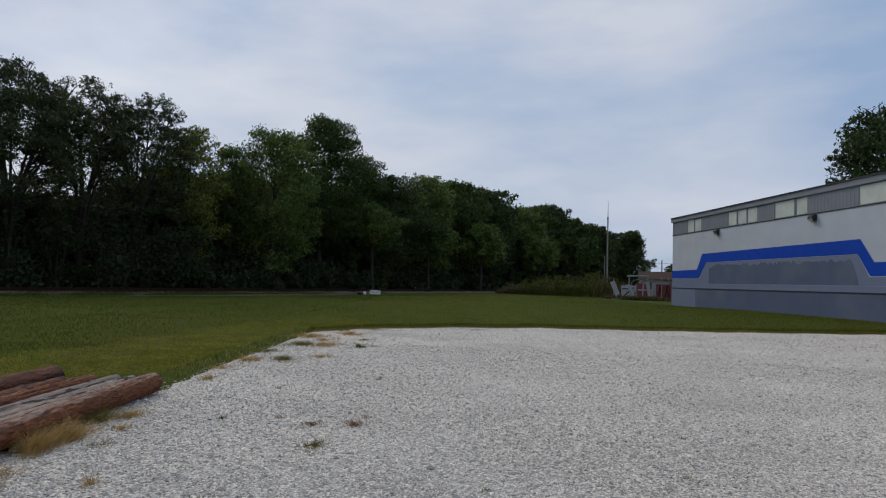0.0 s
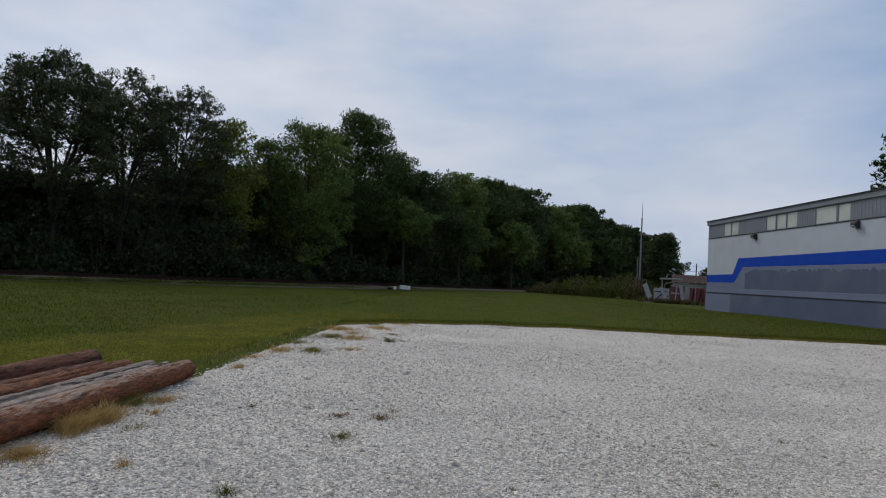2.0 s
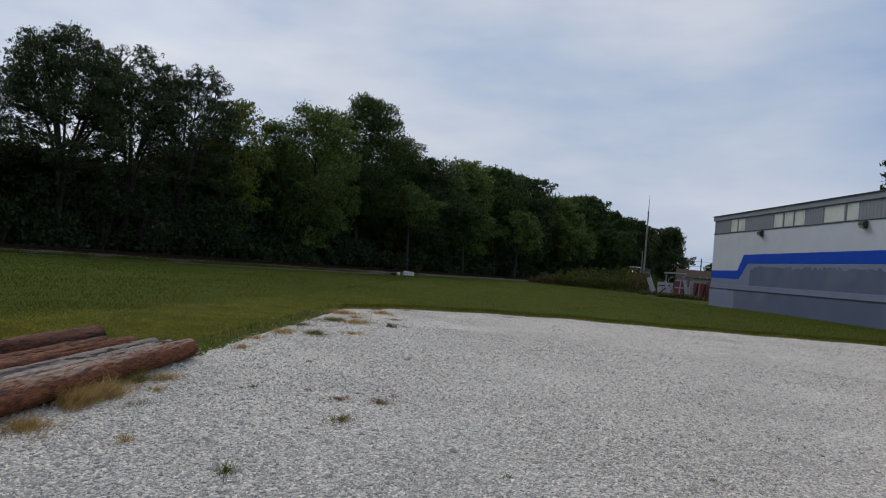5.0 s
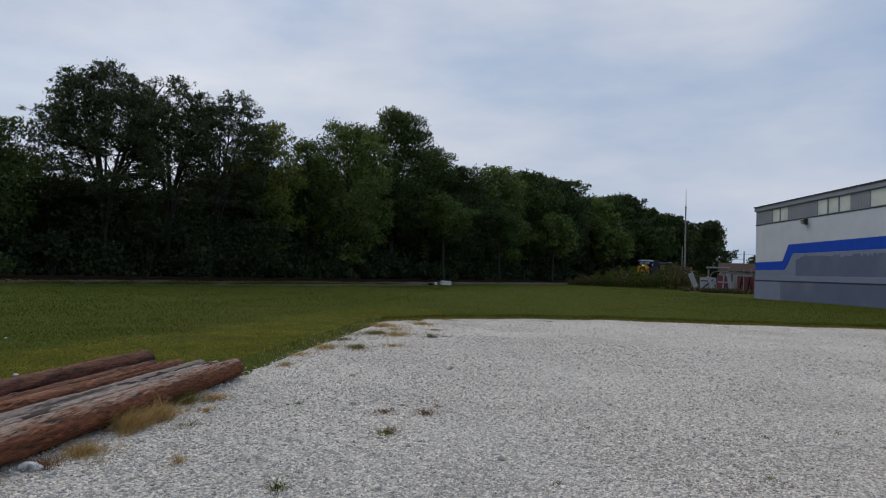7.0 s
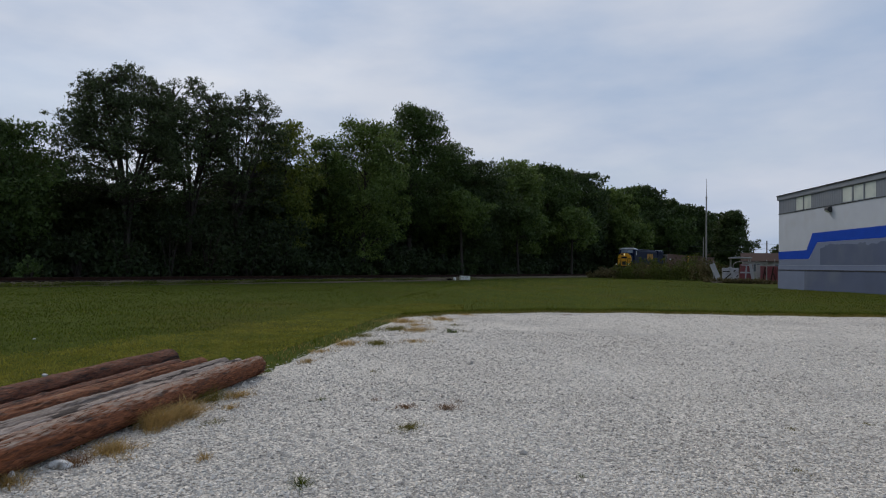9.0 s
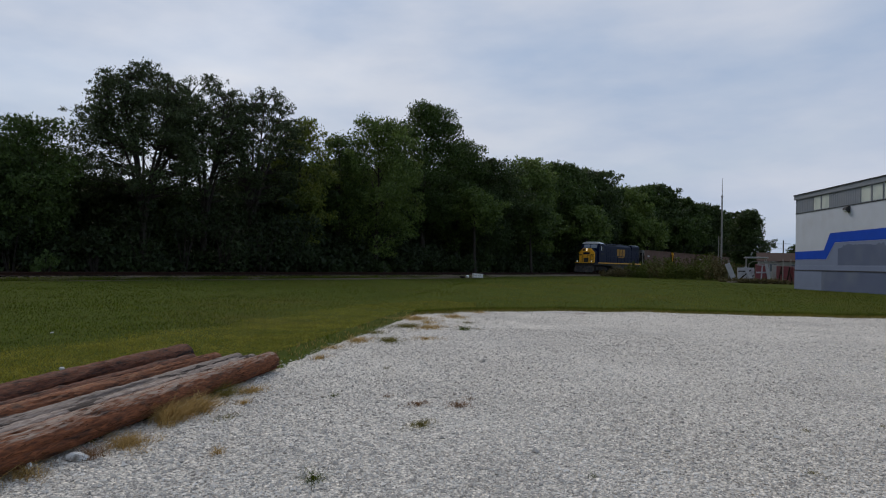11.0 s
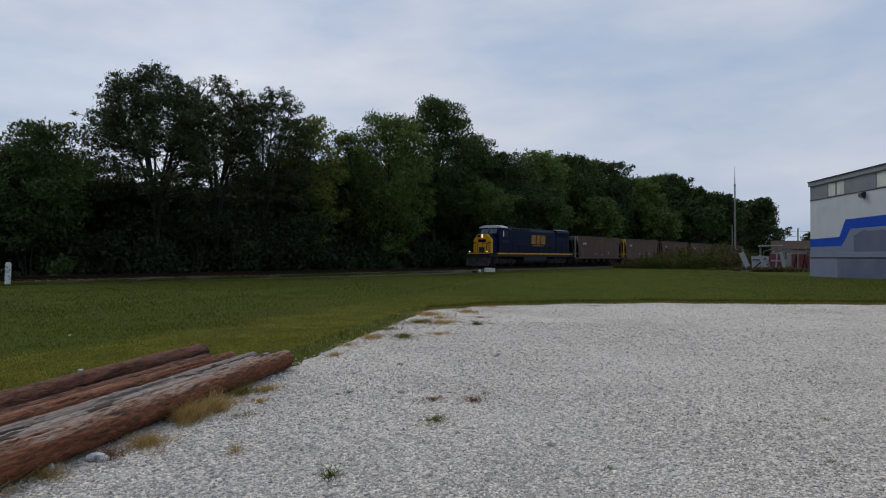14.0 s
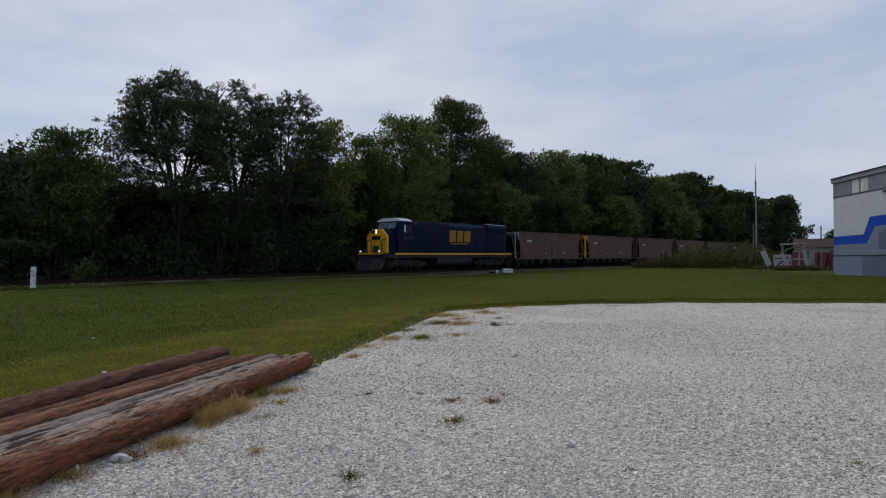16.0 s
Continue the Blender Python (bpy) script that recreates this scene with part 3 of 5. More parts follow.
def open_tree(x, y, h, r, seed, leaf, label, fork=0.26, tips=120, lean=(0.0, 0.0)):
    """A tall tree whose trunk forks low into rising limbs that fan out to a thin dome of leaves, with sky between them."""
    rng = np.random.default_rng(seed)
    root = new("tree")
    root.location = (x, y, float(ground_z(x, y)) - 0.05)
    tagged(root, label, "tree", "trees along the track")
    verts, faces, blobs = [], [], []
    f0 = Vector((lean[0] * 0.3, lean[1] * 0.3, fork * h))
    tr = 0.016 * h
    tube_data([Vector((0, 0, 0)), Vector((0.02, 0, 0.3)), f0 * 0.55, f0], [tr * 1.6, tr * 1.15, tr, tr * 0.95], 9, verts, faces)
    cz, rz = 0.62 * h, 0.38 * h
    limbs = []
    for k in range(9):
        a = k * 2 * math.pi / 9 + rng.uniform(-0.25, 0.25)
        q = r * rng.uniform(0.30, 0.72)
        end = Vector((math.cos(a) * q + lean[0], math.sin(a) * q + lean[1], h * rng.uniform(0.80, 0.93) - 0.12 * q))
        s0 = f0 * rng.uniform(0.72, 1.0)
        m1 = s0.lerp(end, 0.38) + Vector((-math.cos(a), -math.sin(a), 0.3)) * q * 0.10
        m2 = s0.lerp(end, 0.7) + Vector((rng.normal(0, 0.15), rng.normal(0, 0.15), 0.2))
        tube_data([s0, m1, m2, end], [tr * 0.52, tr * 0.40, tr * 0.24, 0.03], 6, verts, faces)
        limbs.append([s0.lerp(m1, 0.6), m1, m1.lerp(m2, 0.5), m2, m2.lerp(end, 0.5), end])
    nodes = [p for l in limbs for p in l]
    for k in range(tips):
        zz = 1 - 1.62 * (k + 0.5) / tips
        a = k * 2.39996 + rng.uniform(-0.3, 0.3)
        ring = math.sqrt(max(0.0, 1 - zz * zz)) if zz > 0 else 1.0 - 0.25 * zz * zz
        g = rng.uniform(0.62, 1.0)
        c = Vector((math.cos(a) * ring * r * g + lean[0], math.sin(a) * ring * r * g + lean[1], cz + zz * rz * (g if zz > 0 else 1.0)))
        if zz < -0.1 and rng.random() < 0.35:
            continue
        near = min(nodes, key=lambda p: (p - c).length + max(0.0, p.z - c.z + 0.4) * 1.5)
        m1 = near.lerp(c, 0.55) + Vector((rng.normal(0, 0.12), rng.normal(0, 0.12), 0.18))
        tube_data([near, m1, c], [0.055, 0.035, 0.012], 4, verts, faces)
        br = r * rng.uniform(0.09, 0.16)
        blobs.append((c.x, c.y, c.z, br, br * rng.uniform(0.6, 0.85)))
        for q in range(4):                                # sprays that hang and stick out round the tip
            o = Vector((rng.normal(), rng.normal(), rng.normal() * 0.7)).normalized() * br * rng.uniform(0.9, 1.7)
            b2 = br * rng.uniform(0.28, 0.5)
            e = c + o + Vector((math.cos(a), math.sin(a), 0)) * br * 0.3
            e.z = min(e.z, h)
            blobs.append((e.x, e.y, e.z, b2, b2 * rng.uniform(0.55, 0.95)))
            tube_data([m1.lerp(c, 0.6), e], [0.018, 0.007], 3, verts, faces)
        if rng.random() < 0.5:
            blobs.append((m1.x, m1.y, m1.z, br * 0.5, br * 0.4))
    part("trunk", mesh_from("trunk", verts, faces, M_BARK, True), None, root)
    v, f = leaf_cloud(rng, blobs, 400, 0.092, 0.4)
    part("crown", mesh_from("crown", v, f, leaf), None, root)
    return root


def shrub(x, y, h, r, seed, leaf, label, per=170, size=0.15, group="undergrowth along the track"):
    rng = np.random.default_rng(seed)
    z0 = float(ground_z(x, y)) - 0.03
    root = new("shrub")
    root.location = (x, y, z0)
    tagged(root, label, "shrub", group)
    verts, faces, blobs = [], [], []
    for k in range(13):
        a, rad = rng.uniform(0, 6.28), r * math.sqrt(rng.uniform(0, 1)) * 0.8
        br = r * rng.uniform(0.3, 0.48)
        zz = max(br * 0.55, h * (1 - 0.55 * (rad / r) ** 2) * rng.uniform(0.25, 0.95) - br * 0.4)
        blobs.append((math.cos(a) * rad, math.sin(a) * rad, zz, br, br * 0.85))
        tube_data([Vector((math.cos(a) * 0.15, math.sin(a) * 0.15, 0)), Vector((math.cos(a) * rad * 0.5, math.sin(a) * rad * 0.5, zz * 0.6)), Vector((math.cos(a) * rad, math.sin(a) * rad, zz))], [0.05, 0.035, 0.012], 4, verts, faces)
    part("stem", mesh_from("stem", verts, faces, M_BARK), None, root)
    v, f = leaf_cloud(rng, blobs, per, size)
    part("crown", mesh_from("crown", v, f, leaf), None, root)
    return root


def woods():
    D, Mi, Li, Ye = M_LEAF
    big = "tall dark green tree behind the railway track"
    # x, y, height, crown radius, seed, leaf, bole, clumps, label
    T = [(-43.5, 34.0, 8.6, 4.2, 11, D, 0.15, 30, "rounded dark green tree behind the railway track"),
         (-38.8, 37.2, 9.0, 3.6, 12, D, 0.15, 30, "rounded dark green tree behind the railway track"),
         (-36.2, 40.3, 11.2, 3.4, 13, Mi, 0.2, 34, "bushy tree with twiggy top behind the track"),
         (-24.6, 61.6, 15.8, 3.1, 17, Ye, 0.2, 34, "light green tree with feathery foliage"),
         (-22.6, 68.0, 15.2, 2.9, 18, Mi, 0.3, 22, "thin tree with sparse pale twigs"),
         (-18.6, 70.0, 17.6, 4.2, 19, Li, 0.16, 44, "broad leafy green tree behind the track"),
         (-15.6, 82.0, 22.2, 4.6, 20, Mi, 0.25, 46, big), (-12.0, 88.6, 18.6, 3.9, 21, Mi, 0.2, 40, big),
         (-8.4, 92.5, 16.8, 4.6, 22, D, 0.16, 42, big), (-3.2, 105.0, 18.6, 5.0, 23, Li, 0.2, 42, "pale green tree behind the railway track"),
         (2.5, 116.0, 19.4, 5.4, 24, Mi, 0.2, 42, big), (8.5, 129.5, 20.4, 5.4, 25, D, 0.2, 42, big),
         (15.5, 143.5, 18.6, 5.8, 26, Li, 0.2, 40, big), (21.5, 156.5, 20.6, 5.2, 27, Mi, 0.2, 40, big), (28.0, 169.5, 22.6, 5.4, 28, D, 0.2, 40, big),
         (36.0, 183.0, 20.4, 5.6, 29, Mi, 0.2, 40, big), (44.0, 195.0, 19.8, 6.0, 30, D, 0.2, 40, big), (52.0, 208.0, 19.0, 6.5, 31, D, 0.18, 40, big),
         (6.6, 110.5, 11.6, 3.3, 32, Li, 0.5, 26, "pale green young tree at the wood's edge"), (20.6, 137.0, 10.8, 3.6, 33, Li, 0.5, 26, "pale green young tree at the wood's edge"),
         (-9.0, 83.0, 11.4, 2.8, 34, Li, 0.55, 22, "pale green young tree at the wood's edge"), (-2.0, 96.5, 11.0, 2.8, 35, Mi, 0.5, 24, "green young tree at the wood's edge"), (33.0, 163.0, 13.5, 3.8, 36, Mi, 0.4, 28, "green young tree at the wood's edge")]
    for x, y, h, r, s, lf, bole, n, lab in T:
        d = math.hypot(x, y)
        tree("tree", x, y, h, r * 1.18, s, lf, lab, bole, n + 4, per=190 if d < 100 else 85, size=(0.085 + 0.0009 * d) if d < 100 else 0.11 + 0.0013 * d)
    # the two tall open-crowned trees
    open_tree(-31.7, 46.8, 16.6, 5.3, 14, M_OPEN, "tall spreading tree with bare forked limbs and gaps of sky", tips=260)
    open_tree(-29.2, 51.6, 17.2, 4.2, 15, M_OPEN, "tall dark tree with arching limbs and open crown", fork=0.3, tips=170)
    open_tree(-27.0, 55.6, 17.4, 4.3, 16, M_OPEN, "tall dark tree with an open leaning crown", tips=190, lean=(0.2, 0.5))
    # low fill whose leaf colour holds the shade beneath the open crowns
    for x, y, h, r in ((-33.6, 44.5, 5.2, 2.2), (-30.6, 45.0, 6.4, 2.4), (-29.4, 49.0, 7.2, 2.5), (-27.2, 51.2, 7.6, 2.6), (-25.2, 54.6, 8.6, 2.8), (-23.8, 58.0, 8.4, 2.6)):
        shrub(x, y, h, r, int(300 + 7 * y), M_THICKET_SHADE, "tall thicket under the open trees, leaves darkened for shade", per=120)
    shrub(-31.5, 36.6, 1.7, 1.0, 95, Mi, "low leafy bush catching light beside the track")
    # undergrowth in front of the trunks, in two depths, mostly in the shade-darkened leaf
    rng = random.Random(21)
    i = 0
    for near in (True, False):
        l = 18.0
        while l < 240:
            off = rng.uniform(8.0, 9.5) if near else rng.uniform(11.5, 13.5)
            x, y = track_point(l, off)
            h = rng.uniform(2.2, 4.6) if near else rng.uniform(5.0, 7.0) + (3.5 if l > 70 else 0) + (2.0 if l > 110 else 0)
            r = (rng.uniform(1.7, 2.4) if near else rng.uniform(2.6, 3.4)) + 0.006 * l
            shrub(x, y, h, r, 100 + i, rng.choice([M_THICKET_SHADE, M_THICKET_SHADE, D, M_THICKET_SHADE, M_THICKET_SHADE]), "dense green undergrowth beside the railway track, mostly darkened for shade", per=130 if l < 120 else 80, size=0.13 + 0.0012 * l)
            l += r * 1.3
            i += 1
    # the deeper rows, some in the shade-darkened leaf
    for off0, step in ((15.0, 5.0), (22.0, 5.5)):
        l = 14.0 + off0 * 0.2
        while l < 250:
            x, y = track_point(l, off0 + rng.uniform(-1.5, 1.5))
            h = np.interp(l, [14, 40, 44, 47, 56, 60, 66, 80, 95, 120, 250], [9.0, 10.0, 8.2, 7.2, 7.4, 8.6, 12.5, 13.5, 15.5, 16.5, 18]) + rng.uniform(-1.0, 0.8)
            tree("tree", x, y, h, 4.6, 200 + i, rng.choice([M_THICKET_SHADE, D, D]), "dark tree deep in the woods", 0.08, 36, per=70, size=0.27, group="deeper trees of the woods")
            l += step
            i += 1


def lone_trees():
    D, Mi, Li, Ye = M_LEAF
    # the dark tree at the end of the treeline, and the tree behind the building
    a = radians(16.25)
    tree("tree", 165 * math.sin(a), 165 * math.cos(a), 15.2, 4.6, 61, D, "dark rounded tree standing apart by the mast", 0.08, 66, per=120, size=0.26, spread=0.9, group="lone trees")
    a = radians(34.4)
    tree("tree", 66 * math.sin(a), 66 * math.cos(a), 17.4, 4.6, 62, D, "dark leafy tree rising behind the building's roof", 0.3, 44, per=130, size=0.2, group="lone trees")
    a = radians(19.9)
    tree("tree", 190 * math.sin(a), 190 * math.cos(a), 8.2, 2.9, 63, D, "small far tree beside the house", 0.2, 24, per=90, size=0.3, group="lone trees")


building()
woods()
lone_trees()


# ---- poles stacked at the edge of the lot ----
def lattice(rng, rows, cols, u, v):
    """Smooth random values on a grid that wraps in the second direction."""
    g = rng.uniform(-1, 1, (rows + 2, cols))
    a, b = u * rows, v * cols
    i, j = np.floor(a).astype(int), np.floor(b).astype(int)
    fa, fb = a - i, b - j
    fa, fb = fa * fa * (3 - 2 * fa), fb * fb * (3 - 2 * fb)
    j0, j1 = j % cols, (j + 1) % cols
    return (g[i, j0] * (1 - fa) + g[i + 1, j0] * fa) * (1 - fb) + (g[i, j1] * (1 - fa) + g[i + 1, j1] * fa) * fb


def wooden_pole(x, y1, r0, r1, z, seed, material, label, length=12.0, drift=0.0, shaggy=0):
    """A long round pole, lying along y, with ridged and flaking skin, long checks and worn ends; r0 near end, r1 far end."""
    rng = np.random.default_rng(seed)
    n, sides = 420, 56
    t = 1 - (1 - np.linspace(0, 1, n)) ** 1.25
    T, A = np.meshgrid(t, np.arange(sides) / sides, indexing="ij")
    rr = r0 + (r1 - r0) * T
    w = 1 + 0.05 * lattice(rng, 9, 5, T, A) + 0.035 * lattice(rng, 26, 13, T, A) + 0.05 * np.maximum(0, lattice(rng, 90, 22, T, A)) + 0.045 * lattice(rng, 130, 40, T, A)
    for q in range(46):
        ca, ct, cl, cd = rng.uniform(0, 1), rng.uniform(0, 0.95), rng.uniform(0.02, 0.13), rng.uniform(0.012, 0.035)
        da = np.abs((A - ca - 0.06 * (T - ct) + 0.5) % 1 - 0.5)
        along = np.clip((T - ct) / cl, 0, 1)
        w -= cd / rr * np.sin(math.pi * along) * np.clip(1 - da / 0.022, 0, 1)
    for q in range(5):                                   # knots and bark scars
        ca, ct = rng.uniform(0.05, 0.45), rng.uniform(0.1, 0.97)
        dd = np.hypot(((A - ca + 0.5) % 1 - 0.5) * 6.28 * rr, (T - ct) * length)
        w += 0.16 * np.exp(-(dd / 0.05) ** 2)
    w *= 1 - 0.38 * np.clip((T - 0.9945) / 0.0055, 0, 1) ** 2 - 0.25 * np.clip((0.008 - T) / 0.008, 0, 1)
    ph = rng.uniform(0, 6.28, 3)
    bx = drift * (1 - T) + 0.02 * np.sin(3 * T + ph[0]) + 0.006 * np.sin(17 * T + ph[1])
    bz = 0.012 * np.sin(4 * T + ph[2])
    a = A * 2 * math.pi
    V = np.stack([x + bx + np.cos(a) * rr * w, y1 - length * (1 - T), z + bz + np.sin(a) * rr * w], -1)
    i, k = np.meshgrid(np.arange(n - 1), np.arange(sides), indexing="ij")
    k2 = (k + 1) % sides
    f = np.stack([i * sides + k, i * sides + k2, (i + 1) * sides + k2, (i + 1) * sides + k], -1).reshape(-1, 4).tolist()
    me = mesh_from("wooden_pole", V.reshape(-1, 3), f + [tuple(range(sides))[::-1], tuple((n - 1) * sides + q for q in range(sides))], (material, M_LOG_END), True)
    me.polygons[len(me.polygons) - 1].material_index = 1
    me.polygons[len(me.polygons) - 2].material_index = 1
    ob = new("wooden_pole", me)
    tagged(ob, label, "wooden pole", "poles lying beside the gravel lot")
    if shaggy:                                           # fibres that lift from the skin
        vs = []
        for q in range(shaggy):
            i0, k0 = int(n * rng.uniform(0.12, 0.985)), int(sides * ((rng.uniform(-0.14, 0.5)) % 1))
            p = V[i0, k0]
            c = np.array([x + bx[i0, k0], p[1], z + bz[i0, k0]])
            out = (p - c) / np.linalg.norm(p - c)
            side = np.cross(out, (0, 1, 0))
            ln, wd, lift = rng.uniform(0.04, 0.16), rng.uniform(0.003, 0.009), rng.uniform(0.004, 0.028)
            tip = p + np.array((0, ln * rng.choice((-1, 1)), 0)) + out * lift + side * rng.normal(0, 0.015) + np.array((0, 0, -lift * 0.5))
            vs += [p - side * wd - out * 0.003, p + side * wd - out * 0.003, tip]
        ft = np.arange(len(vs)).reshape(-1, 3)
        lb = part("loose_bark", mesh_from("loose_bark", np.array(vs), ft, M_FIBRE), None, ob, "shaggy red-brown bark fibres")
        tagged(lb, kind="stuff")
    return ob


def poles():
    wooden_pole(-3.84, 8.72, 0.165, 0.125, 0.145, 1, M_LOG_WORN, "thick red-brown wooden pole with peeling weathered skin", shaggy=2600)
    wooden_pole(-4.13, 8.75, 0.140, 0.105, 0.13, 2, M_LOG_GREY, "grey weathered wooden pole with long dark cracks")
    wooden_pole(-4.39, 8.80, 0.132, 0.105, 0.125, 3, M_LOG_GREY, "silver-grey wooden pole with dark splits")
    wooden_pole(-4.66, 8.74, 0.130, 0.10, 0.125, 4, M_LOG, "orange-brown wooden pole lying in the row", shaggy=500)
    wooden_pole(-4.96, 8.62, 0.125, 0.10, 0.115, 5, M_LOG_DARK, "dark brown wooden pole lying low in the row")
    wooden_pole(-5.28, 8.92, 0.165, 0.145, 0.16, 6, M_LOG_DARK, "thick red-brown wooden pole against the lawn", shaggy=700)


def rock(name, x, y, z, sx, sy, sz, seed, material, label, category="stone"):
    rng = np.random.default_rng(seed)
    bm = bmesh.new()
    bmesh.ops.create_icosphere(bm, subdivisions=2, radius=1.0)
    ph = rng.uniform(0, 6, 6)
    for v in bm.verts:
        k = 1 + 0.16 * math.sin(2.6 * v.co.x + ph[0]) * math.sin(2.2 * v.co.y + ph[1]) + 0.12 * math.sin(4 * v.co.z + ph[2]) + rng.normal(0, 0.05)
        v.co = Vector((v.co.x * k * sx, v.co.y * k * sy, v.co.z * k * sz))
    ob = part(name, bm, material)
    ob.matrix_world = pose(x, y, z, 0, 0, rng.uniform(0, 180))
    return tagged(ob, label, category)


# ---- weeds, grass and loose stones ----
def tuft(x, y, r, h, n, seed, material, label, flat=1.35, wide=0.0028):
    rng = np.random.default_rng(seed)
    n = int(n * 0.8)
    a, q = rng.uniform(0, 6.28, n), np.sqrt(rng.random(n)) * rng.uniform(0.3, 1.0, n)
    lob = 1 + 0.5 * np.sin(a * 2 + seed) + 0.35 * np.sin(a * 5 + seed * 2) + rng.normal(0, 0.18, n)
    p = np.column_stack([np.cos(a) * q * r * lob, np.sin(a) * q * r * lob * flat, np.zeros(n)])
    me = blades("weed_tuft", p, (1.35 if y < 10 else 0.8) * h * rng.uniform(0.15, 1.0, n) ** 1.3 * (1.15 - 0.6 * q), wide * (0.7 + math.hypot(x, y) / 9) * rng.uniform(0.6, 1.4, n), material, rng, lean=2.4)
    ob = new("weed_tuft", me)
    ob.location = (x, y, float(ground_z(x, y)))
    return tagged(ob, label, "weed", "weeds growing through the gravel", "stuff")


def weeds_on_lot():
    dry, green, rust = "dry straw-coloured grass tuft at the edge of the gravel", "green weed tuft growing through the gravel", "rust-brown dead weed patch on the gravel"
    for i, (x, y, r, h, n, m, lab) in enumerate([
            (-3.44, 4.95, 0.24, 0.09, 1300, M_STRAW, dry), (-3.58, 5.8, 0.22, 0.19, 1500, M_STRAW, dry), (-3.52, 6.2, 0.25, 0.17, 1500, M_STRAW, dry),
            (-3.62, 6.95, 0.2, 0.15, 500, M_BLADE_DRY, "yellow-green grass tuft beside the wooden poles"), (-3.42, 7.2, 0.2, 0.09, 450, M_STRAW, dry),
            (-3.22, 6.63, 0.10, 0.07, 200, M_STRAW, dry), (-3.64, 4.1, 0.18, 0.1, 500, M_STRAW, dry), (-3.50, 4.6, 0.14, 0.1, 300, M_RUST_WEED, rust), (-3.66, 3.5, 0.25, 0.14, 700, M_STRAW, dry),
            (-3.1, 6.0, 0.18, 0.05, 200, M_BLADE_DRY, green),
            (-1.17, 6.2, 0.2, 0.05, 600, M_BLADE_DRY, green), (-1.37, 7.07, 0.14, 0.045, 400, M_RUST_WEED, rust), (-0.92, 7.1, 0.17, 0.06, 360, M_RUST_WEED, rust), (-0.84, 7.5, 0.13, 0.03, 150, M_RUST_WEED, rust),
            (-1.62, 4.46, 0.11, 0.08, 240, M_BLADE, green), (-2.59, 4.9, 0.08, 0.06, 160, M_STRAW, dry), (-1.8, 7.4, 0.11, 0.03, 110, M_RUST_WEED, rust), (-2.4, 7.25, 0.07, 0.05, 90, M_BLADE, green),
            (-1.87, 15.1, 0.16, 0.22, 240, M_BLADE, "small green weed standing in the gravel"), (-1.6, 15.4, 0.18, 0.07, 120, M_BLADE_DRY, green),
            (-3.03, 12.5, 0.36, 0.14, 900, M_BLADE_DRY, dry), (-3.62, 12.3, 0.45, 0.12, 900, M_STRAW, dry), (-2.72, 15.3, 0.55, 0.14, 1100, M_STRAW, dry), (-3.3, 15.4, 0.55, 0.15, 1200, M_BLADE_DRY, dry),
            (-2.4, 13.1, 0.42, 0.09, 700, M_STRAW, dry), (-3.5, 17.5, 0.7, 0.16, 1500, M_STRAW, dry), (-2.6, 18.6, 0.6, 0.13, 1000, M_STRAW, dry), (-3.0, 20.0, 0.6, 0.1, 700, M_BLADE_DRY, dry),
            (-3.55, 9.95, 0.18, 0.07, 320, M_STRAW, dry), (-3.75, 11.2, 0.3, 0.09, 500, M_STRAW, dry), (-3.7, 13.8, 0.4, 0.1, 700, M_BLADE_DRY, dry), (-3.0, 16.6, 0.4, 0.09, 600, M_STRAW, dry), (-2.0, 17.0, 0.35, 0.06, 350, M_BLADE_DRY, dry), (-2.1, 20.6, 0.6, 0.08, 600, M_STRAW, dry), (1.2, 21.8, 0.5, 0.04, 220, M_RUST_WEED, rust), (-0.96, 11.8, 0.25, 0.02, 160, M_RUST_WEED, rust), (-2.3, 9.3, 0.10, 0.04, 90, M_BLADE_DRY, green),
            (2.6, 6.9, 0.09, 0.03, 110, M_BLADE_DRY, green), (3.5, 7.3, 0.08, 0.03, 80, M_BLADE_DRY, green), (2.1, 5.5, 0.1, 0.03, 90, M_BLADE_DRY, green), (4.3, 21.5, 0.8, 0.03, 260, M_RUST_WEED, rust),
            (8.2, 20.4, 0.5, 0.03, 140, M_RUST_WEED, rust), (5.9, 6.4, 0.12, 0.03, 80, M_RUST_WEED, rust), (0.4, 5.0, 0.05, 0.05, 50, M_BLADE, green)]):
        tuft(x, y, r, h, n, 40 + i, m, lab)


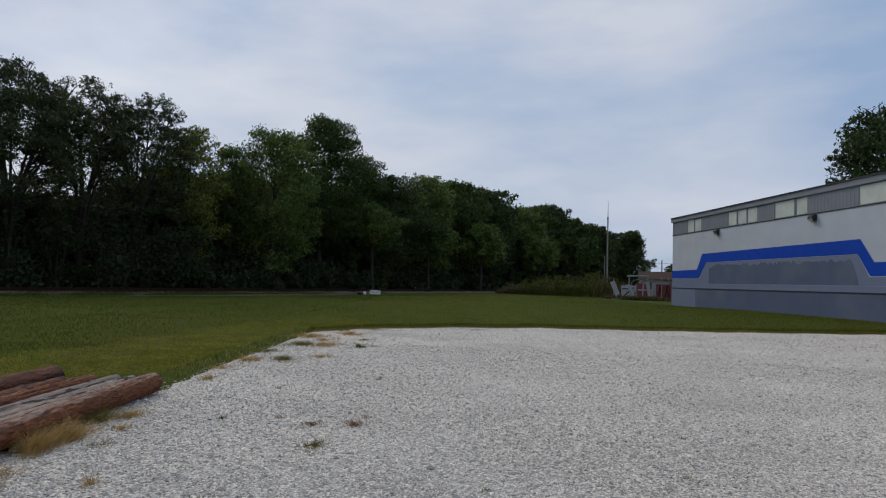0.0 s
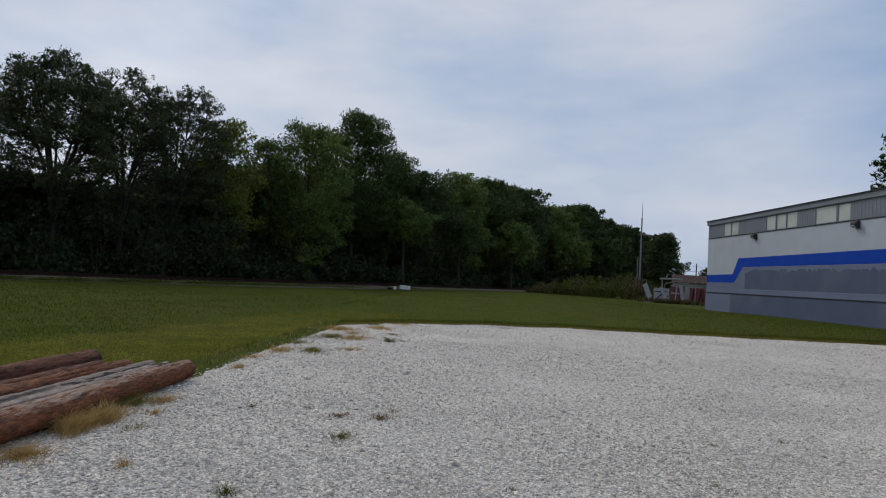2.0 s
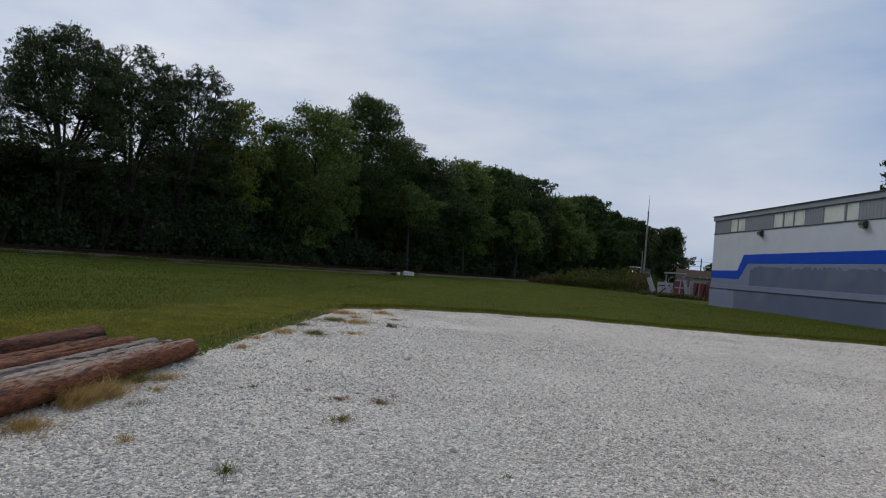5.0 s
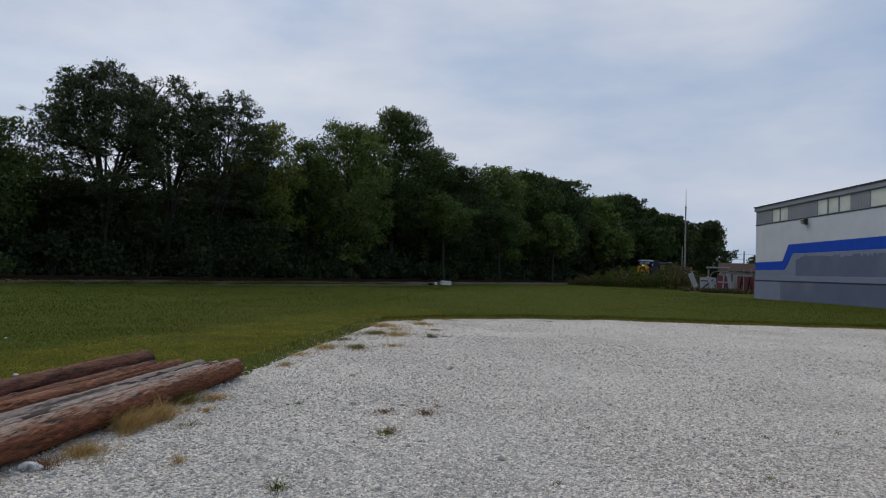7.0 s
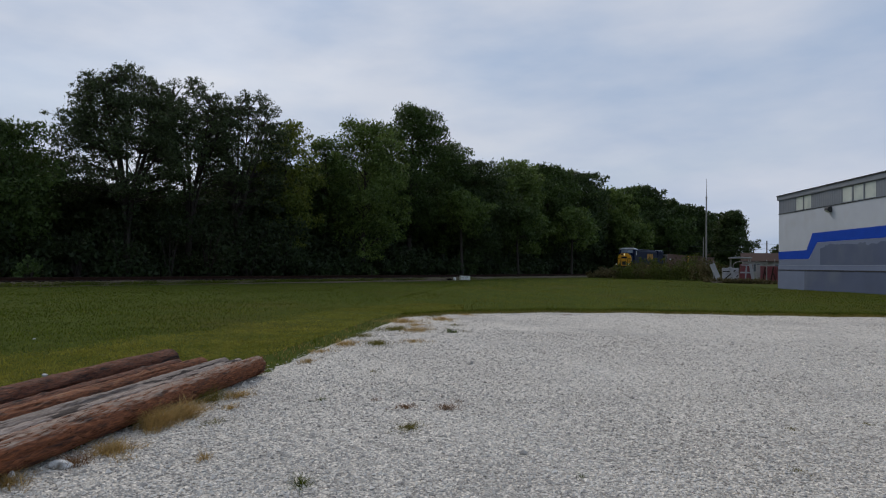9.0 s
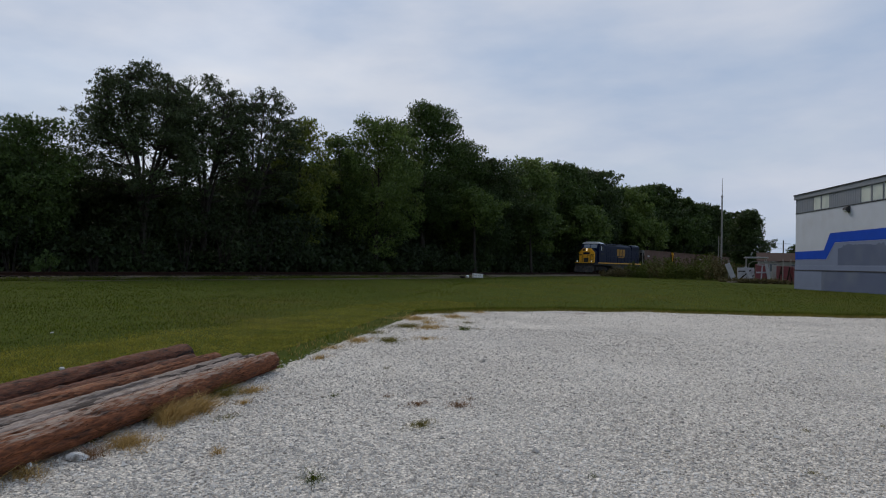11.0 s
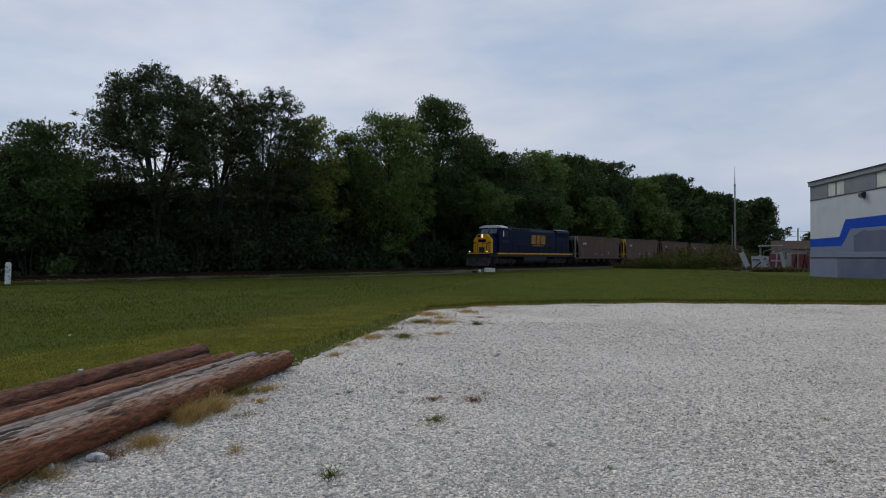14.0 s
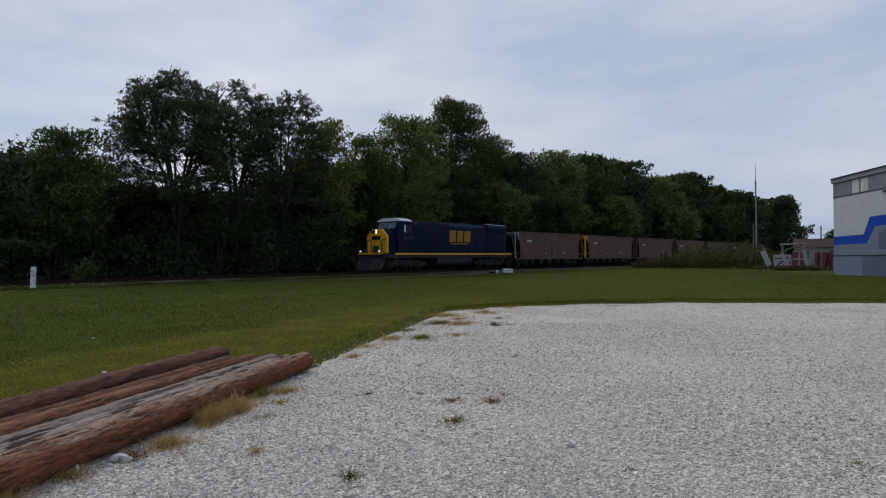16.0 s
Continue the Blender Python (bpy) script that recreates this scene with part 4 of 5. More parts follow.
def lawn():
    rng = np.random.default_rng(9)

    def field(n, d0, d1, a0, a1):
        a = np.radians(rng.uniform(a0, a1, n))
        d = d0 * (d1 / d0) ** rng.random(n)
        return np.sin(a) * d, np.cos(a) * d, d

    def allowed(x, y):
        lot = (x > -3.95 + 0.12 * np.sin(y * 2.1) + 0.07 * np.sin(y * 5.3)) & (y < lot_far(x) + 0.14 * np.sin(x * 1.7) - 0.05)
        off = (TM * y - TC - x) / TL                      # beyond the track's centre line
        wall = (x - CORNER.x) * -WDIR.y + (y - CORNER.y) * WDIR.x > -0.1
        logs = (x < -3.6) & (x > -5.5) & (y < 8.8)
        return ~lot & (off < -1.8 + 0.35 * smooth(68, 45, y) + 0.25 * np.sin(y) + 0.2 * np.sin(3.1 * y) - 0.35 * smooth(60, 75, y)) & ~wall & ~logs

    def sow(name, n, rng_args, keep, hs, material, label, lean=0.9):
        x, y, d = field(n, *rng_args)
        ok = allowed(x, y) & keep(x, y)
        x, y, d = x[ok], y[ok], d[ok]
        off = (TM * y - TC - x) / TL
        bank = np.where(off > -2.5, 0.12 + (off + 2.5) * 0.153, 0.0)     # grass climbs the stone shoulder
        p = np.column_stack([x, y, np.maximum(ground_z(x, y), bank) - 0.005])
        patch = 1 + 0.35 * np.sin(x * 1.3 + 2 * np.sin(y * 0.7)) * np.sin(y * 1.1 + np.sin(x * 0.9))
        me = blades(name, p, hs * patch * rng.uniform(0.5, 1.2, len(x)), (0.003 + 0.00055 * d) * rng.uniform(0.7, 1.4, len(x)), material, rng, lean=lean)
        tagged(new(name, me), label, "grass", kind="stuff")

    near_strip = lambda x, y: (x > np.interp(y, [7, 10, 14, 17, 20, 24, 25.5], [-8.6, -8.4, -7.4, -7.1, -6.9, -6.0, -4.0]) + 0.25 * np.sin(y * 1.9) + 0.3 * np.sin(x * 37 + y * 53)) & (y < 25.5)
    def border(x, y):
        e = np.minimum(np.abs(x + 3.95) + 100 * (y > 20), np.abs(y - lot_far(x)) + 100 * (x < -4.2))
        return e < 0.55
    sow("mown_grass", 340000, (5.5, 34, -62, -6), lambda x, y: near_strip(x, y) & ~border(x, y), 0.026, M_MOWN, "short mown green grass beside the gravel", 2.0)
    sow("yellowing_grass", 42000, (5.5, 34, -62, -6), lambda x, y: near_strip(x, y) & (np.sin(x * 0.9 + y * 0.25) + np.sin(y * 0.5 - x * 0.4) > -0.2), 0.028, M_BLADE_DRY, "dry yellowish grass in the mown strip", 2.0)
    lush = lambda x, y: rng.random(len(x)) < 1 - smooth(-16, -5, x - 0.12 * y + 1.5 * np.sin(y * 0.35)) + 0.75 * smooth(6, 15, x)
    sow("lawn_grass", 330000, (8, 90, -62, 40), lambda x, y: (~near_strip(x, y) | (y > 21)) & lush(x, y), 0.042, M_BLADE, "thick lush green lawn grass before the track")
    sow("pale_lawn_grass", 330000, (8, 90, -62, 40), lambda x, y: (~near_strip(x, y) | (y > 21)) & ~lush(x, y), 0.04, M_SUNNY, "paler yellow-green lawn grass between gravel and track")
    sow("dry_lawn_grass", 22000, (8, 90, -62, 40), lambda x, y: ~near_strip(x, y) | (y > 21), 0.05, M_BLADE_DRY, "dry stalks among the lawn grass")
    for nm, n, m, hh, lab in (("edge_grass", 26000, M_BLADE, 0.11, "rough grass fringe at the far edge of the gravel"), ("edge_straw", 17000, M_BLADE_DRY, 0.10, "yellow dry fringe at the far edge of the gravel")):
        x = rng.uniform(-4.0, 26.0, n)
        y = lot_far(x) + np.abs(rng.normal(0, 0.4, n)) + 0.12 * np.sin(x * 2.3) + (-0.75 if m is M_BLADE_DRY else -0.1)
        p = np.column_stack([x, y, ground_z(x, y) - 0.005])
        tagged(new(nm, blades(nm, p, hh * rng.uniform(0.4, 1.2, n), 0.012 * rng.uniform(0.6, 1.4, n), m, rng, lean=0.8)), lab, "grass", kind="stuff")
    # grass on the stone shoulder, thinning out along the track
    n = 42000
    l, off = rng.uniform(18, 82, n), -1.5 - 1.2 * rng.random(n) ** 0.8
    keep = rng.random(n) < 1 - 0.85 * smooth(52, 80, l)
    l, off = l[keep], off[keep]
    y = l / TL + off * TM / TL
    x = TM * l / TL - TC - off / TL
    p = np.column_stack([x, y, np.maximum(ground_z(x, y), 0.12 + np.maximum(off + 2.5, 0) * 0.153) - 0.005])
    tagged(new("shoulder_grass", blades("shoulder_grass", p, rng.uniform(0.03, 0.085, len(l)), rng.uniform(0.015, 0.035, len(l)), M_BLADE, rng, lean=0.9)), "thin grass climbing the stone shoulder of the track", "grass", kind="stuff")
    sow("border_grass", 60000, (3.5, 36, -75, 42), border, 0.075, M_BLADE, "unmown grass fringe along the gravel")
    sow("border_straw", 30000, (3.5, 36, -75, 42), border, 0.06, M_STRAW, "dry straw fringe along the gravel")


def loose_stones():
    """Chips of limestone lying on the lot, as eight-sided stones."""
    rng = np.random.default_rng(12)
    n = 165000
    a = np.radians(rng.uniform(-52, 44, n))
    d = np.where(rng.random(n) < 0.76, 3.3 * (16 / 3.3) ** rng.random(n), rng.uniform(12, 28, n))
    x, y = np.sin(a) * d, np.cos(a) * d
    ok = (x > -3.85 + rng.normal(0, 0.08, n)) & (y < lot_far(x))
    x, y, d = x[ok], y[ok], d[ok]
    n = len(x)
    r = (0.0068 + 0.00024 * d) * rng.lognormal(0, 0.35, n)
    base = np.array([[1, 0, 0], [0, 1, 0], [-1, 0, 0], [0, -1, 0], [0, 0, 1], [0, 0, -1]], float)
    v = base[None] * rng.uniform(0.65, 1.35, (n, 6, 1)) + rng.normal(0, 0.18, (n, 6, 3))
    v *= np.array([1.25, 0.95, 0.7])
    q = rng.uniform(0, 6.28, n)
    c, s = np.cos(q)[:, None], np.sin(q)[:, None]
    vx, vy = v[..., 0] * c - v[..., 1] * s, v[..., 0] * s + v[..., 1] * c
    z = 0.004 + r * 0.28
    V = np.stack([x[:, None] + vx * r[:, None], y[:, None] + vy * r[:, None], z[:, None] + v[..., 2] * r[:, None]], -1).reshape(-1, 3)
    F = np.array([[0, 1, 4], [1, 2, 4], [2, 3, 4], [3, 0, 4], [1, 0, 5], [2, 1, 5], [3, 2, 5], [0, 3, 5]])
    f = (np.arange(n)[:, None, None] * 6 + F[None]).reshape(-1, 3)
    tagged(new("loose_gravel", mesh_from("loose_gravel", V, f, M_STONE)), "loose pale limestone chips on the lot", "gravel", kind="stuff")


def track_side():
    # whitewashed post, concrete box and pale rock beside the track
    bm = bmesh.new()
    prism(bm, [(-0.11, -0.3), (0.11, -0.3), (0.11, 1.10), (0.07, 1.2), (-0.07, 1.2), (-0.11, 1.10)], "y", -0.11, 0.11)
    bmesh.ops.bevel(bm, geom=list(bm.edges), offset=0.012, segments=1, affect="EDGES")
    p = part("marker_post", bm, M_CONC)
    p.matrix_world = pose(-28.0, 28.8, 0.1, 0, 1.5, 25)
    tagged(p, "short white concrete marker post beside the track", "post")
    bm = bmesh.new()
    box(bm, -0.52, 0.52, -0.3, 0.3, 0, 0.42, 0.03)
    b = part("concrete_box", bm, M_CONC)
    b.matrix_world = pose(-6.9, 66.4, 0.08, 0, 3, 20)
    tagged(b, "pale grey concrete box lying beside the track", "box")
    rock("white_rock", -7.75, 64.8, 0.2, 0.22, 0.17, 0.15, 3, M_CONC, "white rock lying on dark debris beside the track")
    rock("dark_debris", -8.2, 64.3, 0.16, 0.5, 0.2, 0.1, 4, M_TIE, "dark heap of old timber beside the track", "debris")
    rock("white_stone", -3.56, 4.52, 0.025, 0.11, 0.055, 0.032, 5, M_CONC, "white stone lying against the wooden pole")
    rock("white_stone", -3.72, 4.22, 0.03, 0.05, 0.03, 0.035, 6, M_CONC, "small pale stone under the wooden pole")
    rock("white_stone", -6.5, 7.9, 0.02, 0.07, 0.035, 0.022, 7, M_OLDWHITE, "pale stones on the lawn behind the poles")
    rock("white_stone", -6.25, 8.05, 0.015, 0.05, 0.035, 0.02, 8, M_OLDWHITE, "pale stones on the lawn behind the poles")
    rock("white_rubbish", -9.55, 11.3, 0.04, 0.06, 0.025, 0.012, 9, M_OLDWHITE, "scrap of white rubbish in the grass", "rubbish")
    # bare stakes at the far side of the track
    for l, h in ((71.5, 1.3),):
        x, y = track_point(l, 4.6)
        bm = bmesh.new()
        rod(bm, (0, 0, 0), (0.02, 0, h), 0.035, 8)
        s = part("stake", bm, M_BARK)
        s.location = (x, y, 0.08)
        tagged(s, "thin grey stake standing beyond the track", "stake", "stakes beyond the track")


# ---- the far corner: weeds, mast, scrap, house ----
M_MAST = mat("galvanised_mast", (0.27, 0.255, 0.235), (0.19, 0.178, 0.162), rough=0.6, metal=0.1, scale=3)
M_RED = mat("faded_red_paint", (0.18, 0.034, 0.038), (0.125, 0.026, 0.03), rough=0.6, scale=1.6, stain=(0.12, 0.05, 0.045), stain_scale=1.2)
M_OLDWHITE = mat("dirty_white_paint", (0.35, 0.35, 0.355), (0.27, 0.27, 0.28), rough=0.6, scale=2, stain=(0.2, 0.19, 0.18), stain_scale=1.1, stain_at=(0.52, 0.72))
M_SHINGLE = mat("brown_shingle", (0.062, 0.033, 0.024), (0.042, 0.024, 0.018), rough=0.9, scale=3)
M_SIDING = mat("beige_siding", (0.30, 0.29, 0.27), (0.24, 0.235, 0.22), rough=0.8, scale=1)


def spot(az, d):
    a = radians(az)
    return d * math.sin(a), d * math.cos(a)


def tall_weeds():
    """A bank of tall weeds: stems with leaves, in clumps that overlap."""
    rng = random.Random(17)
    n = 0
    for row in range(3):
        az = 5.6 + 0.25 * row if row < 2 else 15.2
        while az < (15.4 if row < 2 else 20.0):
            d = np.interp(az, [5, 10, 15.5], [95, 90, 84]) + 3.5 * row + rng.uniform(-0.8, 0.8)
            top = np.interp(az, [5.5, 6.5, 8.0, 10.2, 11.5, 12.6, 13.6, 14.4, 15.4], [0.8, 1.5, 2.4, 2.9, 2.6, 3.3, 3.6, 3.2, 2.0]) * (1.0 if row else 0.72) + rng.uniform(-0.25, 0.2)
            if row == 2:
                d, top = 76.5 + rng.uniform(-0.6, 0.6), rng.uniform(0.25, 0.5)
            x, y = spot(az, d)
            r = rng.uniform(1.0, 1.5)
            g = np.random.default_rng(500 + n)
            root = new("weed_clump")
            root.location = (x, y, float(ground_z(x, y)))
            tagged(root, "tall yellow-green weeds beside the track", "weeds", "bank of tall weeds")
            verts, faces, blobs = [], [], []
            for k in range(26):
                a, q = g.uniform(0, 6.28), r * math.sqrt(g.uniform(0, 1))
                hh = max(0.3, top * g.uniform(0.55, 1.05))
                tip = Vector((math.cos(a) * q * 1.2, math.sin(a) * q * 1.2, hh))
                tube_data([Vector((math.cos(a) * q, math.sin(a) * q, 0)), tip], [0.02, 0.008], 3, verts, faces)
                for u in (0.2, 0.45, 0.7, 0.95):
                    blobs.append((tip.x * (0.85 + 0.15 * u), tip.y * (0.85 + 0.15 * u), hh * u, g.uniform(0.16, 0.34), g.uniform(0.14, 0.3)))
            tagged(part("stem", mesh_from("stem", verts, faces, M_WEEDLEAF), None, root), kind="stuff")
            v, f = leaf_cloud(g, blobs, 90, 0.13)
            part("foliage", mesh_from("foliage", v, f, M_WEEDLEAF if (az > 7 and row < 2 and rng.random() < 0.72) else M_WEED_DRY), None, root)
            az += r * 1.25 / d * 57.3
            n += 1


def mast():
    x, y = spot(14.38, 89)
    root = new("radio_mast")
    root.location = (x, y, 0.1)
    tagged(root, "tall thin grey pole with a whip antenna", "mast")
    bm = bmesh.new(); rod(bm, (0, 0, 0), (0, 0, 10.7), 0.125, 14, 0.085); part("pole", bm, M_MAST, root)
    bm = bmesh.new(); rod(bm, (0, 0, 10.7), (0, 0, 13.05), 0.05, 8, 0.018); part("whip_antenna", bm, M_MAST, root)
    bm = bmesh.new(); rod(bm, (0, 0, 10.6), (0, 0, 10.8), 0.12, 12); part("cap", bm, M_MAST, root)
    x, y = spot(14.17, 89)
    bm = bmesh.new(); rod(bm, (0, 0, 0), (0, 0, 5.6), 0.06, 10, 0.05)
    p = part("pole", bm, M_MAST)
    p.location = (x, y, 0.1)
    tagged(p, "short thin grey pole beside the mast", "pole")


def scrap():
    """Old sign boards and letters leaning in the weeds by the building's corner."""
    def lean(name, az, d, w, h, t, tilt, yaw, roll, material, label, ribs=None, rib_material=None):
        x, y = spot(az, d)
        root = new(name)
        root.matrix_world = pose(x, y, float(ground_z(x, y)) - 0.03, 0, 0, yaw) @ pose(0, 0, 0, tilt, roll, 0)
        tagged(root, label, "sign board", "scrap signs by the building")
        bm = bmesh.new()
        box(bm, -w / 2, w / 2, 0, t, 0, h, 0.03)
        part("panel", bm, material, root)
        for (x0, z0, x1, z1, rw) in ribs or ():
            bm = bmesh.new()
            a, b = Vector((x0 * w, 0, z0 * h)), Vector((x1 * w, 0, z1 * h))
            dd = (b - a)
            ang = math.degrees(math.atan2(dd.z, dd.x))
            box(bm, 0, dd.length, -0.05, -0.003, -rw / 2, rw / 2, m=pose(a.x, 0, a.z, 0, -ang, 0))
            part("raised_bar", bm, rib_material, root)
        return root
    lean("sign_board", 15.45, 80, 0.55, 2.3, 0.35, -8, -12, -22, M_OLDWHITE, "dirty white sign slab leaning in the weeds")
    lean("sign_board", 16.25, 80.4, 1.75, 1.75, 0.25, -14, -8, 0, M_OLDWHITE, "grey-white scrap sign leaning back", [(-0.4, 0.2, 0.3, 0.85, 0.12), (-0.45, 0.75, 0.1, 0.75, 0.1), (0.05, 0.15, 0.45, 0.5, 0.1)], M_TIE)
    lean("sign_board", 16.75, 79.6, 0.35, 2.0, 0.3, -6, -10, -24, M_OLDWHITE, "white slanting strip of an old sign")
    lean("sign_board", 17.35, 79.8, 1.35, 2.15, 0.2, -8, -10, 3, M_RED, "faded red sign board with white bars", [(-0.45, 0.55, 0.4, 0.58, 0.16), (-0.05, 0.05, 0.0, 0.95, 0.14), (-0.45, 0.95, 0.45, 0.95, 0.1)], M_OLDWHITE)
    lean("sign_board", 17.95, 79.4, 0.3, 2.2, 0.25, -4, -10, -9, M_OLDWHITE, "white upright strip of an old sign")
    lean("sign_board", 18.3, 80.5, 0.5, 2.1, 0.25, -4, -10, 0, M_SIDING, "grey upright scrap panel")
    lean("sign_board", 19.0, 78.8, 1.6, 1.95, 0.2, -5, -10, 0, M_RED, "dark red scrap panel with black slanting bars", [(-0.4, 0.05, -0.2, 0.95, 0.12), (-0.05, 0.05, -0.25, 0.8, 0.1), (0.1, 0.05, 0.3, 0.95, 0.12), (0.45, 0.05, 0.3, 0.6, 0.1)], M_TIE)
    lean("sign_board", 19.95, 78.5, 1.0, 1.9, 0.2, -5, -10, 0, M_RED, "dark red scrap panel with black slanting bars", [(-0.3, 0.05, 0.1, 0.95, 0.12), (0.3, 0.05, 0.1, 0.95, 0.1)], M_TIE)
    for az, d, h in ((14.95, 82, 2.6), (18.85, 76.5, 2.7), (17.6, 84, 2.4), (19.4, 85, 2.9)):
        x, y = spot(az, d)
        bm = bmesh.new(); rod(bm, (0, 0, 0), (0, 0, h), 0.05, 8)
        p = part("fence_post", bm, M_MAST)
        p.location = (x, y, 0.0)
        tagged(p, "thin grey metal post among the scrap", "post", "posts among the scrap")
    for az, d, yaw, ln in ((15.9, 76.5, 14, 3.2), (16.9, 76.0, -12, 2.2)):
        x, y = spot(az, d)
        bm = bmesh.new(); box(bm, -ln / 2, ln / 2, -0.08, 0.08, 0, 0.13, 0.012)
        p = part("timber", bm, M_LOG_GREY)
        p.matrix_world = pose(x, y, float(ground_z(x, y)) - 0.01, 0, 0, yaw)
        tagged(p, "weathered timber lying in the grass", "timber", "timbers by the scrap")
    # bent pipe rack behind
    x, y = spot(17.0, 83)
    root = new("pipe_rack")
    root.location = (x, y, 0.05)
    tagged(root, "bent grey pipe rack behind the scrap signs", "rack")
    for o in (-0.9, 0.0, 0.9):
        verts, faces = [], []
        pts = [Vector((o, 0, 0)), Vector((o, 0, 2.0))] + [Vector((o + 0.9 - 0.9 * math.cos(a), 0, 2.0 + 0.5 * math.sin(a))) for a in (0.4, 0.9, 1.57, 2.2, 2.8)]
        tube_data(pts, [0.035] * len(pts), 6, verts, faces)
        part("pipe", mesh_from("pipe", verts, faces, M_MAST, True), None, root)


def house():
    x, y = spot(18.9, 128)
    root = new("house")
    root.matrix_world = pose(x, y, 0, 0, 0, -16)
    tagged(root, "low beige house with brown shingle roof", "house")
    bm = bmesh.new(); box(bm, -3.9, 6.0, 0, 7, 0, 3.1); part("wall", bm, M_SIDING, root)
    bm = bmesh.new()
    prism(bm, [(-0.5, 3.05), (3.5, 4.55), (7.5, 3.05), (7.5, 3.17), (3.5, 4.68), (-0.5, 3.17)], "x", -4.3, 6.4)
    part("roof", bm, M_SHINGLE, root)
    for x0 in (-2.2, 1.0, 3.6):
        bm = bmesh.new(); box(bm, x0, x0 + 1.1, -0.04, -0.003, 1.3, 2.6); w = part("window", bm, M_GLASS_FAR, root)
        bm = bmesh.new()
        for a, b, c, e in ((x0 - 0.08, x0, 1.2, 2.7), (x0 + 1.1, x0 + 1.18, 1.2, 2.7), (x0, x0 + 1.1, 2.6, 2.7), (x0, x0 + 1.1, 1.2, 1.3)):
            box(bm, a, b, -0.06, -0.003, c, e)
        part("frame", bm, M_OLDWHITE, w)
    x, y = spot(17.5, 108)
    root = new("carport")
    root.matrix_world = pose(x, y, 0, 0, 0, -14)
    tagged(root, "open carport with a flat white roof behind the weeds", "carport")
    bm = bmesh.new(); box(bm, -2.6, 0.6, 0, 4.0, 3.3, 3.5, 0.05); part("roof", bm, M_OLDWHITE, root, "flat white roof")
    for x0 in (-2.4, 0.3):
        for y0 in (0.1, 3.7):
            bm = bmesh.new(); box(bm, x0, x0 + 0.12, y0, y0 + 0.12, 0, 3.3); part("post", bm, M_MAST, root)
    # power pole and its wires
    x, y = spot(18.86, 150)
    root = new("power_pole")
    root.matrix_world = pose(x, y, 0, 0, 0, -15)
    tagged(root, "wooden power pole with two wires", "power pole")
    bm = bmesh.new(); rod(bm, (0, 0, 0), (0, 0, 7.7), 0.15, 10, 0.11); part("pole", bm, M_BARK, root)
    for z0, dx in ((7.05, -45.0), (6.0, -45.0), (7.05, 40.0), (6.0, 40.0)):
        verts, faces = [], []
        pts = [Vector((dx * k / 8, 0, z0 - 0.9 * math.sin(math.pi * k / 8) + 0.3 * k / 8)) for k in range(9)]
        tube_data(pts, [0.03] * 9, 4, verts, faces)
        part("wire", mesh_from("wire", verts, faces, M_DARKTRIM), None, root)


M_GLASS_FAR = mat("house_glass", (0.10, 0.115, 0.13), (0.08, 0.09, 0.10), rough=0.08, spec=0.7)
poles()
tall_weeds()
mast()
scrap()
house()
weeds_on_lot()
lawn()
loose_stones()
track_side()


# ---- the train ----
M_NAVY = mat("navy_paint", (0.0025, 0.0085, 0.032), (0.002, 0.006, 0.024), rough=0.5, scale=1.2, stain=(0.006, 0.009, 0.02), stain_scale=0.9, stain_at=(0.5, 0.75), spec=0.10)
M_GOLD = mat("faded_gold_paint", (0.42, 0.205, 0.022), (0.33, 0.16, 0.02), rough=0.6, scale=2.5, stain=(0.2, 0.1, 0.02), stain_scale=1.5, stain_at=(0.52, 0.7), spec=0.2)
M_YELLOW = mat("yellow_paint", (0.80, 0.385, 0.012), (0.70, 0.33, 0.012), rough=0.42, scale=2.5, stain=(0.36, 0.2, 0.03), stain_scale=1.8, stain_at=(0.56, 0.74), spec=0.5)
# pale shades and screens; on the cab roof it paints the sky's highlight
M_ROOFPALE = mat("pale_paint_and_sky_sheen", (0.72, 0.73, 0.74), (0.62, 0.63, 0.65), rough=0.5, scale=2)
M_UNDER = mat("grimy_underframe", (0.035, 0.032, 0.03), (0.02, 0.018, 0.017), rough=0.8, scale=4, stain=(0.07, 0.05, 0.036), stain_scale=1.5, stain_at=(0.55, 0.75))
M_TANK = mat("grey_tank", (0.024, 0.025, 0.028), (0.016, 0.016, 0.018), rough=0.7, scale=2)
M_GLASS = mat("cab_glass", (0.16, 0.19, 0.22), (0.12, 0.145, 0.17), rough=0.06, scale=1, spec=0.8)
M_HOPPER = mat("brown_hopper_paint", (0.135, 0.072, 0.05), (0.10, 0.054, 0.039), rough=0.85, scale=1.4, stain=(0.155, 0.098, 0.075), stain_scale=0.6, stain_at=(0.5, 0.78), per_object=0.12)
M_BARS = mat("white_lettering_paint", (0.5, 0.5, 0.47), (0.4, 0.4, 0.38), rough=0.6, scale=6)
M_PLOW = mat("worn_black_steel", (0.045, 0.043, 0.042), (0.028, 0.027, 0.026), rough=0.55, metal=0.3, scale=5, stain=(0.09, 0.075, 0.06), stain_scale=2)


def glow(name, colour, strength):
    m = bpy.data.materials.new(name)
    m.use_nodes = True
    b = m.node_tree.nodes["Principled BSDF"]
    b.inputs["Emission Color"].default_value, b.inputs["Emission Strength"].default_value = (*colour, 1), strength
    return m


M_LAMP = glow("headlight_glow", (1.0, 0.86, 0.6), 1.3)
M_DITCH = glow("ditch_light_glow", (0.9, 1.0, 0.85), 0.4)


